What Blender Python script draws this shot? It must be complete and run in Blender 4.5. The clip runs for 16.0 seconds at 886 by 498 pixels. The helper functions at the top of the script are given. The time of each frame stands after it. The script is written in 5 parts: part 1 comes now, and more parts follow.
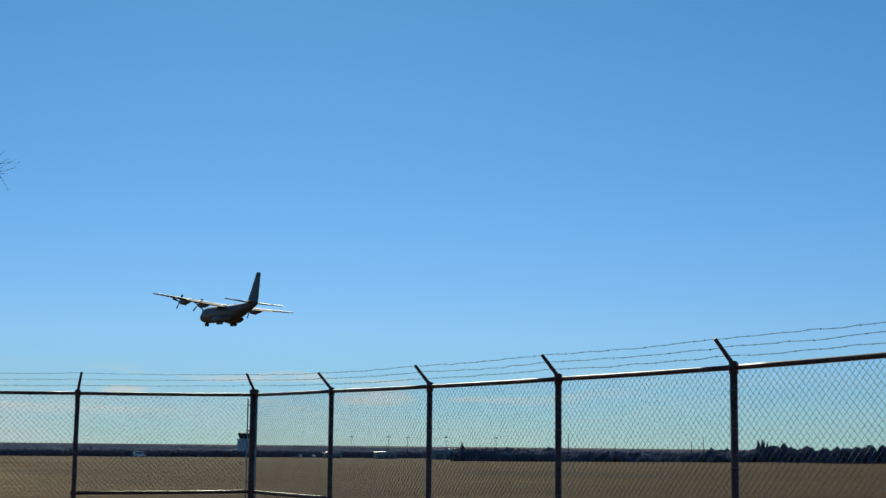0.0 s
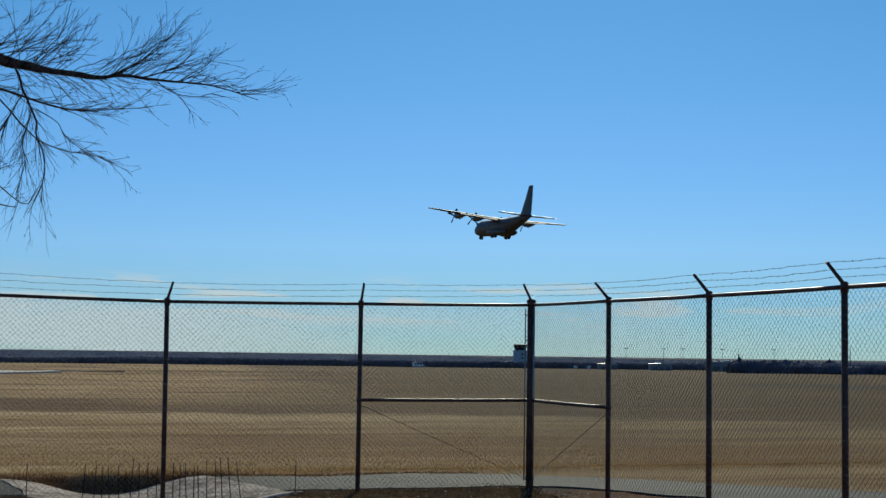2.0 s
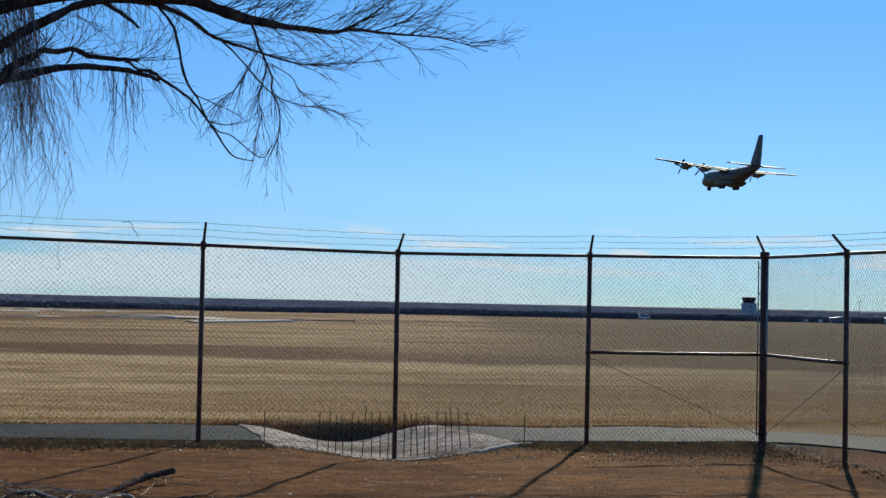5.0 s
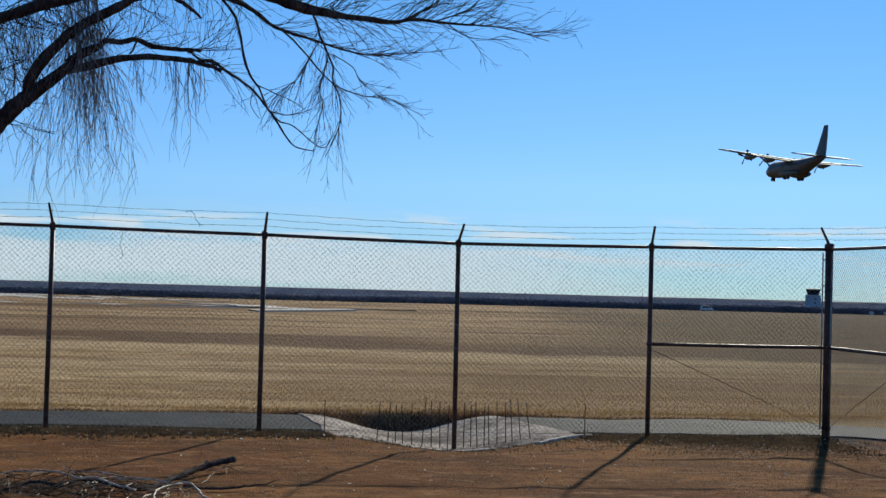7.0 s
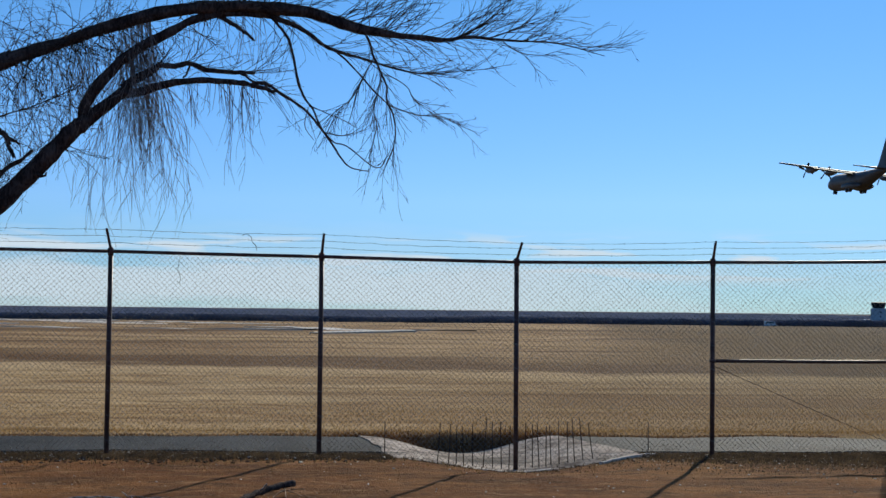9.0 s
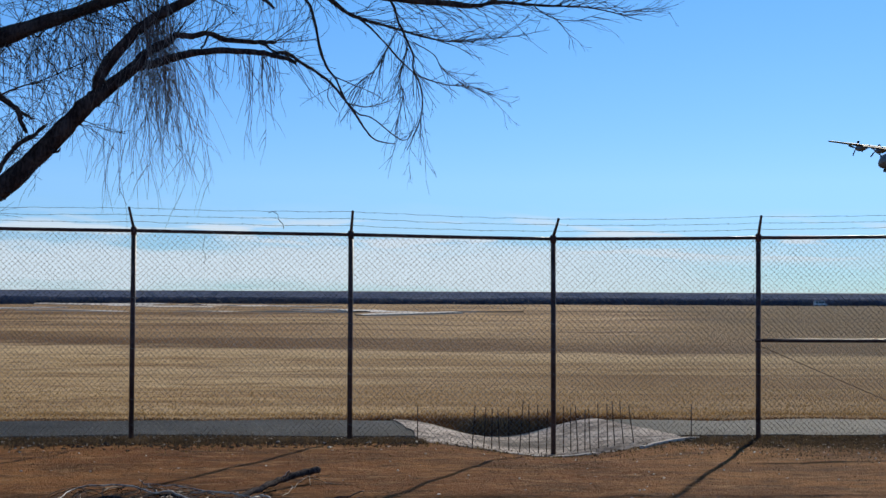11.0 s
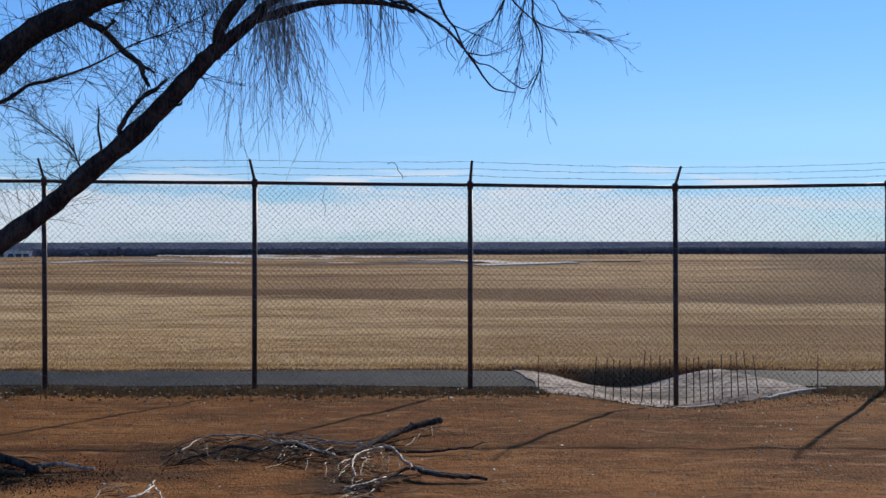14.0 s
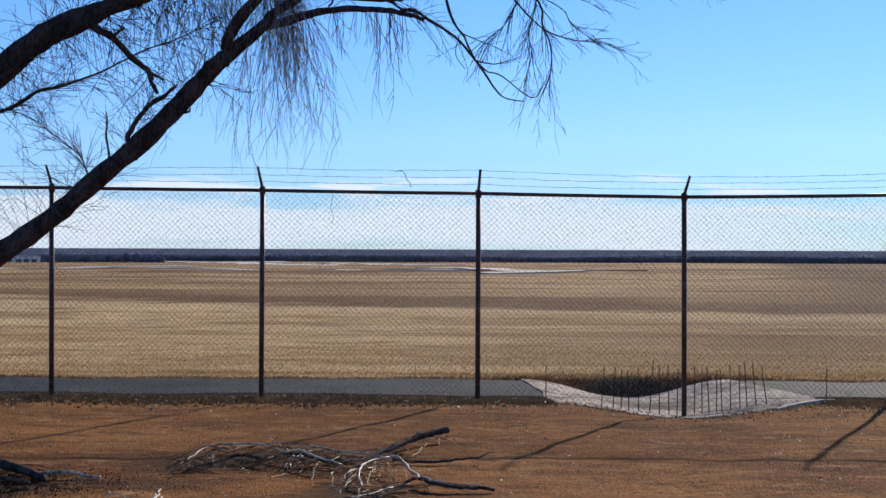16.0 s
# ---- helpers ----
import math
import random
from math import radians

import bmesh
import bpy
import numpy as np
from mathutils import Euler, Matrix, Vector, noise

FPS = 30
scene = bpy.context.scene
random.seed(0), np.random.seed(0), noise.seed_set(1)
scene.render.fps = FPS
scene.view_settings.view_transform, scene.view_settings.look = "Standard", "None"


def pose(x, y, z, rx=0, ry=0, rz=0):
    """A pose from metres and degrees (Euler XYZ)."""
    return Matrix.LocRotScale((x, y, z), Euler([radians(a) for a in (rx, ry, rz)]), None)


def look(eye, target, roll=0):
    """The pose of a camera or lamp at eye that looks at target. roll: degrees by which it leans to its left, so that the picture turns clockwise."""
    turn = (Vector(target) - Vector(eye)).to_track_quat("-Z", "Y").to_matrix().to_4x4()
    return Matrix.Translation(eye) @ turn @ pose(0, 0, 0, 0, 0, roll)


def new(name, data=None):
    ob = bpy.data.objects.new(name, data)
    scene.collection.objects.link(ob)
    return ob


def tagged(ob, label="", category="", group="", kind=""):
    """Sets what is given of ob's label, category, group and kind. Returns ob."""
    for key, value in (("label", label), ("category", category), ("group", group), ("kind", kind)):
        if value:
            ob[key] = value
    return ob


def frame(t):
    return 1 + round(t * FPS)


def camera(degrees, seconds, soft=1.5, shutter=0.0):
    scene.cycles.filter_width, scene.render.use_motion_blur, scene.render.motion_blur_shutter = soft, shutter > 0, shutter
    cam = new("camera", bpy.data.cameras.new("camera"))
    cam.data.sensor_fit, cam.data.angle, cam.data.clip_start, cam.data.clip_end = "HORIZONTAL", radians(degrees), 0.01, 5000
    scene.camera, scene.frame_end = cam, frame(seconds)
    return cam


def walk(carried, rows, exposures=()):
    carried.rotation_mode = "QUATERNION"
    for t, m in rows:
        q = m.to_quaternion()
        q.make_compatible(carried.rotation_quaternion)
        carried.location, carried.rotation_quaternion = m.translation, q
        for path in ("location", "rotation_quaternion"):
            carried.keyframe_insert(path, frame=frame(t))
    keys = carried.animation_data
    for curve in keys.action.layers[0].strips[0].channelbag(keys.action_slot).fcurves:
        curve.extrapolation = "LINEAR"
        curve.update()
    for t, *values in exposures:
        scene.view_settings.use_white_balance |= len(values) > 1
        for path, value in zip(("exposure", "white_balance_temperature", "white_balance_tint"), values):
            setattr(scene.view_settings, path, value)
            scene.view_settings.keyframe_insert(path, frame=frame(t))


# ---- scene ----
cam = camera(33.0, 16.0, soft=1.5)
PATH = [
    (0, (-0.352, -9.833, 1.843), (0.619, -8.103, 2.102), 0.6),
    (0.5, (-0.356, -9.818, 1.832), (0.507, -8.028, 2.061), 0.5),
    (1, (-0.355, -9.79, 1.827), (0.442, -7.966, 2.017), 0.6),
    (1.5, (-0.358, -9.781, 1.822), (0.353, -7.919, 1.982), 0.8),
    (2, (-0.366, -9.771, 1.818), (0.28, -7.883, 1.956), 0.8),
    (2.5, (-0.369, -9.744, 1.818), (0.19, -7.828, 1.935), 1.1),
    (3, (-0.372, -9.742, 1.815), (0.142, -7.812, 1.915), 1.1),
    (3.5, (-0.388, -9.748, 1.815), (0.08, -7.806, 1.902), 1.1),
    (4, (-0.392, -9.735, 1.813), (0.054, -7.786, 1.875), 1.3),
    (4.5, (-0.393, -9.701, 1.818), (0.01, -7.744, 1.887), 1.2),
    (6.8, (-0.372, -9.656, 1.83), (-0.102, -7.675, 1.887), 1.6),
    (7, (-0.375, -9.648, 1.83), (-0.098, -7.668, 1.883), 1.5),
    (7.5, (-0.365, -9.656, 1.839), (-0.106, -7.673, 1.892), 1.2),
    (8, (-0.363, -9.671, 1.838), (-0.093, -7.69, 1.895), 1.1),
    (8.5, (-0.362, -9.636, 1.836), (-0.134, -7.651, 1.914), 0.5),
    (9, (-0.33, -9.503, 1.829), (-0.133, -7.514, 1.907), 0.6),
    (11.3, (-0.098, -8.799, 1.796), (0.007, -6.803, 1.848), 0.0),
    (11.5, (-0.119, -8.778, 1.797), (-0.038, -6.78, 1.853), -0.2),
    (12, (-0.128, -8.799, 1.795), (-0.051, -6.801, 1.837), 0.2),
    (12.5, (-0.129, -8.782, 1.794), (-0.064, -6.784, 1.821), 0.1),
    (13, (-0.135, -8.785, 1.799), (-0.087, -6.785, 1.798), -0.1),
    (13.5, (-0.136, -8.75, 1.799), (-0.125, -6.75, 1.798), -0.1),
    (14, (-0.146, -8.756, 1.794), (-0.166, -6.756, 1.781), -0.1),
    (14.5, (-0.143, -8.747, 1.796), (-0.17, -6.747, 1.787), -0.1),
    (15, (-0.135, -8.753, 1.796), (-0.164, -6.753, 1.778), -0.1),
    (15.5, (-0.127, -8.766, 1.795), (-0.161, -6.766, 1.776), 0.3),
    (16, (-0.152, -8.707, 1.807), (-0.182, -6.707, 1.804), 0.2),
]
walk(cam, [(t, look(eye, target, roll)) for t, eye, target, roll in PATH],
     exposures=[(0, -0.08, 6850, -1.5), (0.5, -0.12, 6750, -2), (1.5, -0.1, 6650, -2), (3, -0.06, 6600, 0), (4, 0.04, 6550, 3), (4.5, 0.22, 6500, 4), (7, 0.2, 6500, 5), (9, 0.2, 6500, 6.5), (11.5, 0.31, 6500, 9.5), (13.5, 0.34, 6500, 12), (14, 0.26, 6500, 12.5), (14.5, 0.48, 6500, 14), (16, 0.53, 6500, 15)])

# ---- light ----
SUN_AZ, SUN_EL = 23.3, 24.2
sun = new("sun", bpy.data.lights.new("sun", "SUN"))
sun.data.energy, sun.data.angle, sun.data.color = 4.0, radians(0.7), (1.0, 0.92, 0.78)
sun_way = Vector((math.sin(radians(SUN_AZ)) * math.cos(radians(SUN_EL)), math.cos(radians(SUN_AZ)) * math.cos(radians(SUN_EL)), math.sin(radians(SUN_EL))))
sun.matrix_world = look(sun_way * 50, (0, 0, 0))

world = bpy.data.worlds.new("sky")
scene.world = world
world.use_nodes = True
wn, wl = world.node_tree.nodes, world.node_tree.links
wn.clear()
w_out, w_bg, w_sky = wn.new("ShaderNodeOutputWorld"), wn.new("ShaderNodeBackground"), wn.new("ShaderNodeTexSky")
w_sky.sky_type, w_sky.sun_disc = "NISHITA", False
w_sky.sun_elevation, w_sky.sun_rotation = radians(SUN_EL), radians(SUN_AZ)
w_sky.altitude, w_sky.air_density, w_sky.dust_density, w_sky.ozone_density = 300, 0.9, 0.05, 3.0
w_bg.inputs["Strength"].default_value = 0.076
# thin stratus low over the horizon, streaks drawn out sideways
w_tc, w_sep = wn.new("ShaderNodeTexCoord"), wn.new("ShaderNodeSeparateXYZ")
wl.new(w_tc.outputs["Generated"], w_sep.inputs[0])
w_map = wn.new("ShaderNodeMapping")
w_map.inputs["Scale"].default_value = (5, 5, 36)
w_map.inputs["Location"].default_value = (0.3, 1.7, 0.4)
wl.new(w_tc.outputs["Generated"], w_map.inputs[0])
w_noise = wn.new("ShaderNodeTexNoise")
w_noise.inputs["Scale"].default_value, w_noise.inputs["Detail"].default_value, w_noise.inputs["Roughness"].default_value = 1.3, 5, 0.5
wl.new(w_map.outputs[0], w_noise.inputs["Vector"])
w_band = wn.new("ShaderNodeValToRGB")
cr = w_band.color_ramp
cr.elements[0].position, cr.elements[0].color = 0.0, (0.8, 0.8, 0.8, 1)
cr.elements[1].position, cr.elements[1].color = 0.058, (0, 0, 0, 1)
for p, v in ((0.023, 0.84), (0.0275, 0.6), (0.031, 0.22), (0.04, 0.16)):
    cr.elements.new(p).color = (v, v, v, 1)
w_map2, w_noise2 = wn.new("ShaderNodeMapping"), wn.new("ShaderNodeTexNoise")
w_map2.inputs["Scale"].default_value = (9, 9, 60)
w_noise2.inputs["Scale"].default_value, w_noise2.inputs["Detail"].default_value = 1.6, 6
wl.new(w_tc.outputs["Generated"], w_map2.inputs[0]); wl.new(w_map2.outputs[0], w_noise2.inputs["Vector"])
w_off = wn.new("ShaderNodeMath"); w_off.operation = "MULTIPLY_ADD"
w_off.inputs[1].default_value, w_off.inputs[2].default_value = -0.034, 0.017
wl.new(w_noise2.outputs["Fac"], w_off.inputs[0])
w_top = wn.new("ShaderNodeMath"); w_top.operation = "ADD"
wl.new(w_sep.outputs["Z"], w_top.inputs[0]); wl.new(w_off.outputs[0], w_top.inputs[1])
wl.new(w_top.outputs[0], w_band.inputs[0])
w_lift = wn.new("ShaderNodeMapRange")
w_lift.inputs["From Min"].default_value, w_lift.inputs["From Max"].default_value = 0.36, 0.5
w_lift.inputs["To Min"].default_value = 0.3
wl.new(w_noise.outputs["Fac"], w_lift.inputs["Value"])
w_mul = wn.new("ShaderNodeMath"); w_mul.operation = "MULTIPLY"
wl.new(w_band.outputs["Color"], w_mul.inputs[0]); wl.new(w_lift.outputs[0], w_mul.inputs[1])
w_tint = wn.new("ShaderNodeMix"); w_tint.data_type, w_tint.blend_type = "RGBA", "MULTIPLY"
w_tint.inputs["Factor"].default_value = 1.0
w_hue = wn.new("ShaderNodeValToRGB")
w_hue.color_ramp.elements[0].position, w_hue.color_ramp.elements[0].color = 0.0, (0.4, 0.66, 1.04, 1)
w_hue.color_ramp.elements[1].position, w_hue.color_ramp.elements[1].color = 0.26, (0.49, 0.93, 1.26, 1)
w_hue.color_ramp.elements.new(0.035).color = (0.42, 0.68, 1.1, 1)
w_hue.color_ramp.elements.new(0.07).color = (0.55, 0.79, 1.22, 1)
w_hue.color_ramp.elements.new(0.14).color = (0.54, 0.85, 1.26, 1)
wl.new(w_sep.outputs["Z"], w_hue.inputs[0]); wl.new(w_hue.outputs["Color"], w_tint.inputs[7])
wl.new(w_sky.outputs[0], w_tint.inputs[6])
w_mix = wn.new("ShaderNodeMix"); w_mix.data_type = "RGBA"
w_mix.inputs[7].default_value = (7.5, 8.45, 9.5, 1)
w_side = wn.new("ShaderNodeMapRange")
for key, v in (("From Min", 0.42), ("From Max", 0.62), ("To Min", 1.0), ("To Max", 0.15)):
    w_side.inputs[key].default_value = v
wl.new(w_sep.outputs["X"], w_side.inputs["Value"])
# a few brighter torn wisps above the bank
w_map3, w_noise3, w_wisp, w_belt = wn.new("ShaderNodeMapping"), wn.new("ShaderNodeTexNoise"), wn.new("ShaderNodeMapRange"), wn.new("ShaderNodeValToRGB")
w_map3.inputs["Scale"].default_value, w_map3.inputs["Location"].default_value = (7, 7, 70), (2.1, 0.6, 0.9)
w_noise3.inputs["Scale"].default_value, w_noise3.inputs["Detail"].default_value, w_noise3.inputs["Distortion"].default_value = 1.5, 6, 0.6
wl.new(w_tc.outputs["Generated"], w_map3.inputs[0]); wl.new(w_map3.outputs[0], w_noise3.inputs["Vector"])
w_wisp.inputs["From Min"].default_value, w_wisp.inputs["From Max"].default_value, w_wisp.inputs["To Max"].default_value = 0.5, 0.6, 0.9
wl.new(w_noise3.outputs["Fac"], w_wisp.inputs["Value"])
wb = w_belt.color_ramp
wb.elements[0].position, wb.elements[0].color = 0.012, (0, 0, 0, 1)
wb.elements[1].position, wb.elements[1].color = 0.052, (0, 0, 0, 1)
for p in (0.022, 0.04):
    wb.elements.new(p).color = (1, 1, 1, 1)
wl.new(w_sep.outputs["Z"], w_belt.inputs[0])
w_mul3, w_max = wn.new("ShaderNodeMath"), wn.new("ShaderNodeMath")
w_mul3.operation, w_max.operation = "MULTIPLY", "MAXIMUM"
wl.new(w_wisp.outputs[0], w_mul3.inputs[0]); wl.new(w_belt.outputs["Color"], w_mul3.inputs[1])
# the bank thins out towards the sun's side
w_thin, w_mul4 = wn.new("ShaderNodeMapRange"), wn.new("ShaderNodeMath")
w_mul4.operation = "MULTIPLY"
for key, v in (("From Min", 0.12), ("From Max", 0.36), ("To Min", 1.0), ("To Max", 0.3)):
    w_thin.inputs[key].default_value = v
wl.new(w_sep.outputs["X"], w_thin.inputs["Value"])
wl.new(w_mul.outputs[0], w_mul4.inputs[0]); wl.new(w_thin.outputs[0], w_mul4.inputs[1])
wl.new(w_mul4.outputs[0], w_max.inputs[0]); wl.new(w_mul3.outputs[0], w_max.inputs[1])
w_mul2 = wn.new("ShaderNodeMath"); w_mul2.operation = "MULTIPLY"
wl.new(w_max.outputs[0], w_mul2.inputs[0]); wl.new(w_side.outputs[0], w_mul2.inputs[1])
wl.new(w_mul2.outputs[0], w_mix.inputs["Factor"]); wl.new(w_tint.outputs[2], w_mix.inputs[6])
wl.new(w_mix.outputs[2], w_bg.inputs[0]); wl.new(w_bg.outputs[0], w_out.inputs[0])


# ---- materials ----
def material(name, dark, light, scale=8.0, rough=0.8, metal=0.0, bump=0.2, fine=6.0, stretch=(1, 1, 1), per_object=0.0, distance=0.01):
    """Two scales of noise between two base colours, with a relief."""
    m = bpy.data.materials.new(name)
    m.use_nodes = True
    n, l = m.node_tree.nodes, m.node_tree.links
    b = n["Principled BSDF"]
    b.inputs["Roughness"].default_value, b.inputs["Metallic"].default_value = rough, metal
    tc, mp = n.new("ShaderNodeTexCoord"), n.new("ShaderNodeMapping")
    mp.inputs["Scale"].default_value = stretch
    l.new(tc.outputs["Object"], mp.inputs[0])
    n1, n2 = n.new("ShaderNodeTexNoise"), n.new("ShaderNodeTexNoise")
    n1.inputs["Scale"].default_value, n1.inputs["Detail"].default_value = scale, 5
    n2.inputs["Scale"].default_value, n2.inputs["Detail"].default_value = scale * fine, 4
    l.new(mp.outputs[0], n1.inputs["Vector"]); l.new(mp.outputs[0], n2.inputs["Vector"])
    add = n.new("ShaderNodeMath"); add.operation = "ADD"
    l.new(n1.outputs["Fac"], add.inputs[0]); l.new(n2.outputs["Fac"], add.inputs[1])
    rng = n.new("ShaderNodeMapRange")
    rng.inputs["From Min"].default_value, rng.inputs["From Max"].default_value = 0.8, 1.2
    l.new(add.outputs[0], rng.inputs["Value"])
    mix = n.new("ShaderNodeMix"); mix.data_type = "RGBA"
    mix.inputs[6].default_value, mix.inputs[7].default_value = (*dark, 1), (*light, 1)
    l.new(rng.outputs[0], mix.inputs["Factor"]); l.new(mix.outputs[2], b.inputs["Base Color"])
    if bump:
        bp = n.new("ShaderNodeBump")
        bp.inputs["Strength"].default_value, bp.inputs["Distance"].default_value = bump, distance
        l.new(add.outputs[0], bp.inputs["Height"]); l.new(bp.outputs[0], b.inputs["Normal"])
    return m


def plain(name, colour, rough=0.6, metal=0.0):
    return material(name, tuple(c * 0.85 for c in colour), tuple(min(1, c * 1.15) for c in colour), 6.0, rough, metal, 0.05)


M_post = material("dark_coated_steel", (0.06, 0.034, 0.03), (0.11, 0.068, 0.06), 6, 0.45, 0.0, 0.1)
M_wire = material("chain_wire", (0.14, 0.137, 0.13), (0.25, 0.245, 0.235), 3, 0.62, 0.2, 0.0)
M_barb = material("barbed_wire", (0.06, 0.06, 0.065), (0.12, 0.12, 0.12), 3, 0.5, 0.6, 0.0)
M_galv = material("galvanised_rail", (0.2, 0.2, 0.2), (0.36, 0.36, 0.36), 5, 0.36, 0.8, 0.05)
M_rust = material("rusty_rebar", (0.035, 0.024, 0.02), (0.09, 0.05, 0.035), 20, 0.85, 0.2, 0.3)
M_concrete = material("weathered_concrete", (0.17, 0.135, 0.11), (0.58, 0.49, 0.41), 1.1, 0.95, 0, 0.8, 7)
M_asphalt = material("worn_asphalt", (0.01, 0.013, 0.015), (0.042, 0.046, 0.05), 0.9, 0.95, 0, 0.8, 30, (1, 1, 1))
M_concrete.node_tree.nodes["Principled BSDF"].inputs["Specular IOR Level"].default_value = 0.03
M_asphalt.node_tree.nodes["Principled BSDF"].inputs["Specular IOR Level"].default_value = 0.05
M_asphalt.node_tree.nodes["Principled BSDF"].inputs["Roughness"].default_value = 0.82
# the concrete is darker in the low middle of the drain, with a ragged edge
n, l = M_concrete.node_tree.nodes, M_concrete.node_tree.links
clean = n["Principled BSDF"].inputs["Base Color"].links[0].from_socket
tc, shift, fall, rag, amount, dark_middle = n.new("ShaderNodeTexCoord"), n.new("ShaderNodeMapping"), n.new("ShaderNodeVectorMath"), n.new("ShaderNodeTexNoise"), n.new("ShaderNodeMapRange"), n.new("ShaderNodeMix")
shift.inputs["Location"].default_value, shift.inputs["Scale"].default_value = (-2.15 / 0.75, -9.95 / 0.9, 0), (1 / 0.75, 1 / 0.9, 0)
fall.operation, dark_middle.data_type = "LENGTH", "RGBA"
l.new(tc.outputs["Object"], shift.inputs[0]); l.new(shift.outputs[0], fall.inputs[0])
rag.inputs["Scale"].default_value, rag.inputs["Detail"].default_value = 3.0, 7
l.new(tc.outputs["Object"], rag.inputs["Vector"])
both = n.new("ShaderNodeMath"); both.operation = "ADD"
l.new(fall.outputs["Value"], both.inputs[0]); l.new(rag.outputs["Fac"], both.inputs[1])
for key, v in (("From Min", 1.55), ("From Max", 0.75), ("To Max", 0.8)):
    amount.inputs[key].default_value = v
l.new(both.outputs[0], amount.inputs["Value"]); l.new(amount.outputs[0], dark_middle.inputs["Factor"])
l.new(clean, dark_middle.inputs[6]); dark_middle.inputs[7].default_value = (0.05, 0.043, 0.036, 1)
l.new(dark_middle.outputs[2], n["Principled BSDF"].inputs["Base Color"])
M_wire.node_tree.nodes["Principled BSDF"].inputs["Specular IOR Level"].default_value = 0.2
M_bark = material("dark_bark", (0.03, 0.023, 0.022), (0.105, 0.08, 0.072), 9, 0.9, 0, 0.8, 5, (1, 1, 0.4), distance=0.03)
M_hang = material("pale_hanging_shoots", (0.13, 0.1, 0.085), (0.3, 0.245, 0.21), 4, 0.8, 0, 0)
M_twig = material("willow_twig", (0.03, 0.022, 0.018), (0.075, 0.055, 0.042), 5, 0.8, 0, 0)
M_dead = material("bleached_deadwood", (0.16, 0.115, 0.085), (0.62, 0.52, 0.42), 9, 0.8, 0, 0.6, 4)
M_thin = material("grey_brown_dead_twigs", (0.16, 0.1, 0.06), (0.55, 0.41, 0.27), 5, 0.9, 0, 0)
M_leaf = material("dead_leaves", (0.05, 0.034, 0.024), (0.125, 0.083, 0.054), 6, 0.9, 0, 0.2)
M_straw = material("dry_grass", (0.2, 0.115, 0.04), (0.42, 0.26, 0.1), 1.2, 0.85, 0, 0)
M_weed = material("dark_weeds", (0.05, 0.036, 0.022), (0.16, 0.11, 0.065), 3, 0.9, 0, 0)
M_bank = material("brown_bank_weeds", (0.06, 0.028, 0.011), (0.2, 0.1, 0.038), 3, 0.9, 0, 0)
M_stone = material("pale_pebble", (0.5, 0.4, 0.29), (0.78, 0.68, 0.54), 20, 0.8, 0, 0.2)
# distance haze is put into both wood colours: bluish, palest on the ridge
M_wood_far = material("bare_far_woods_haze_tint", (0.26, 0.255, 0.29), (0.34, 0.33, 0.36), 0.02, 0.95, 0, 0)
M_wood_near = material("dark_evergreens_haze_tint", (0.085, 0.097, 0.142), (0.13, 0.145, 0.195), 0.06, 0.95, 0, 0)
M_grey_paint = material("matt_grey_paint", (0.05, 0.055, 0.06), (0.085, 0.09, 0.095), 0.5, 0.5, 0.1, 0.05, 8)
M_light_grey = plain("wing_top_grey", (0.13, 0.135, 0.14), 0.6)
M_black = plain("black_rubber", (0.02, 0.02, 0.02), 0.7)
M_glass = plain("dark_glass", (0.015, 0.02, 0.025), 0.08)
M_white = plain("white_paint", (0.75, 0.76, 0.78), 0.5)
M_tower = plain("pale_tower_concrete", (0.42, 0.46, 0.5), 0.7)
M_roof = plain("grey_sheet_roof", (0.4, 0.42, 0.44), 0.4)
M_runway = material("pale_runway_concrete", (0.42, 0.37, 0.31), (0.6, 0.54, 0.47), 0.02, 0.8, 0, 0)

for m in (M_wood_far, M_wood_near, M_light_grey, M_leaf, M_weed, M_bark, M_twig, M_hang, M_rust):
    m.node_tree.nodes["Principled BSDF"].inputs["Specular IOR Level"].default_value = 0.03
# bare wood and quartz pebbles have a sheen
for m in (M_dead, M_thin, M_stone):
    m.node_tree.nodes["Principled BSDF"].inputs["Specular IOR Level"].default_value = 0.3
    m.node_tree.nodes["Principled BSDF"].inputs["Roughness"].default_value = 0.55
M_post.node_tree.nodes["Principled BSDF"].inputs["Specular IOR Level"].default_value = 0.15

# one fixed normal for the woods, so no facet shows a lit or shaded side
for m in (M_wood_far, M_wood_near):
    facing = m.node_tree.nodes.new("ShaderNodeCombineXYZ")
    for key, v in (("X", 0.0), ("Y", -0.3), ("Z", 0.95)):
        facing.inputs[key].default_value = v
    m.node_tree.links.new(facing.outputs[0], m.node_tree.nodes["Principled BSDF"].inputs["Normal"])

# thin dry blades let light through
for m in (M_straw, M_weed, M_bank, M_thin):
    n, l = m.node_tree.nodes, m.node_tree.links
    tr, mx = n.new("ShaderNodeBsdfTranslucent"), n.new("ShaderNodeMixShader")
    base = n["Principled BSDF"].inputs["Base Color"].links[0].from_socket
    l.new(base, tr.inputs["Color"])
    mx.inputs[0].default_value = 0.45
    l.new(n["Principled BSDF"].outputs[0], mx.inputs[1]); l.new(tr.outputs[0], mx.inputs[2])
    l.new(mx.outputs[0], n["Material Output"].inputs["Surface"])

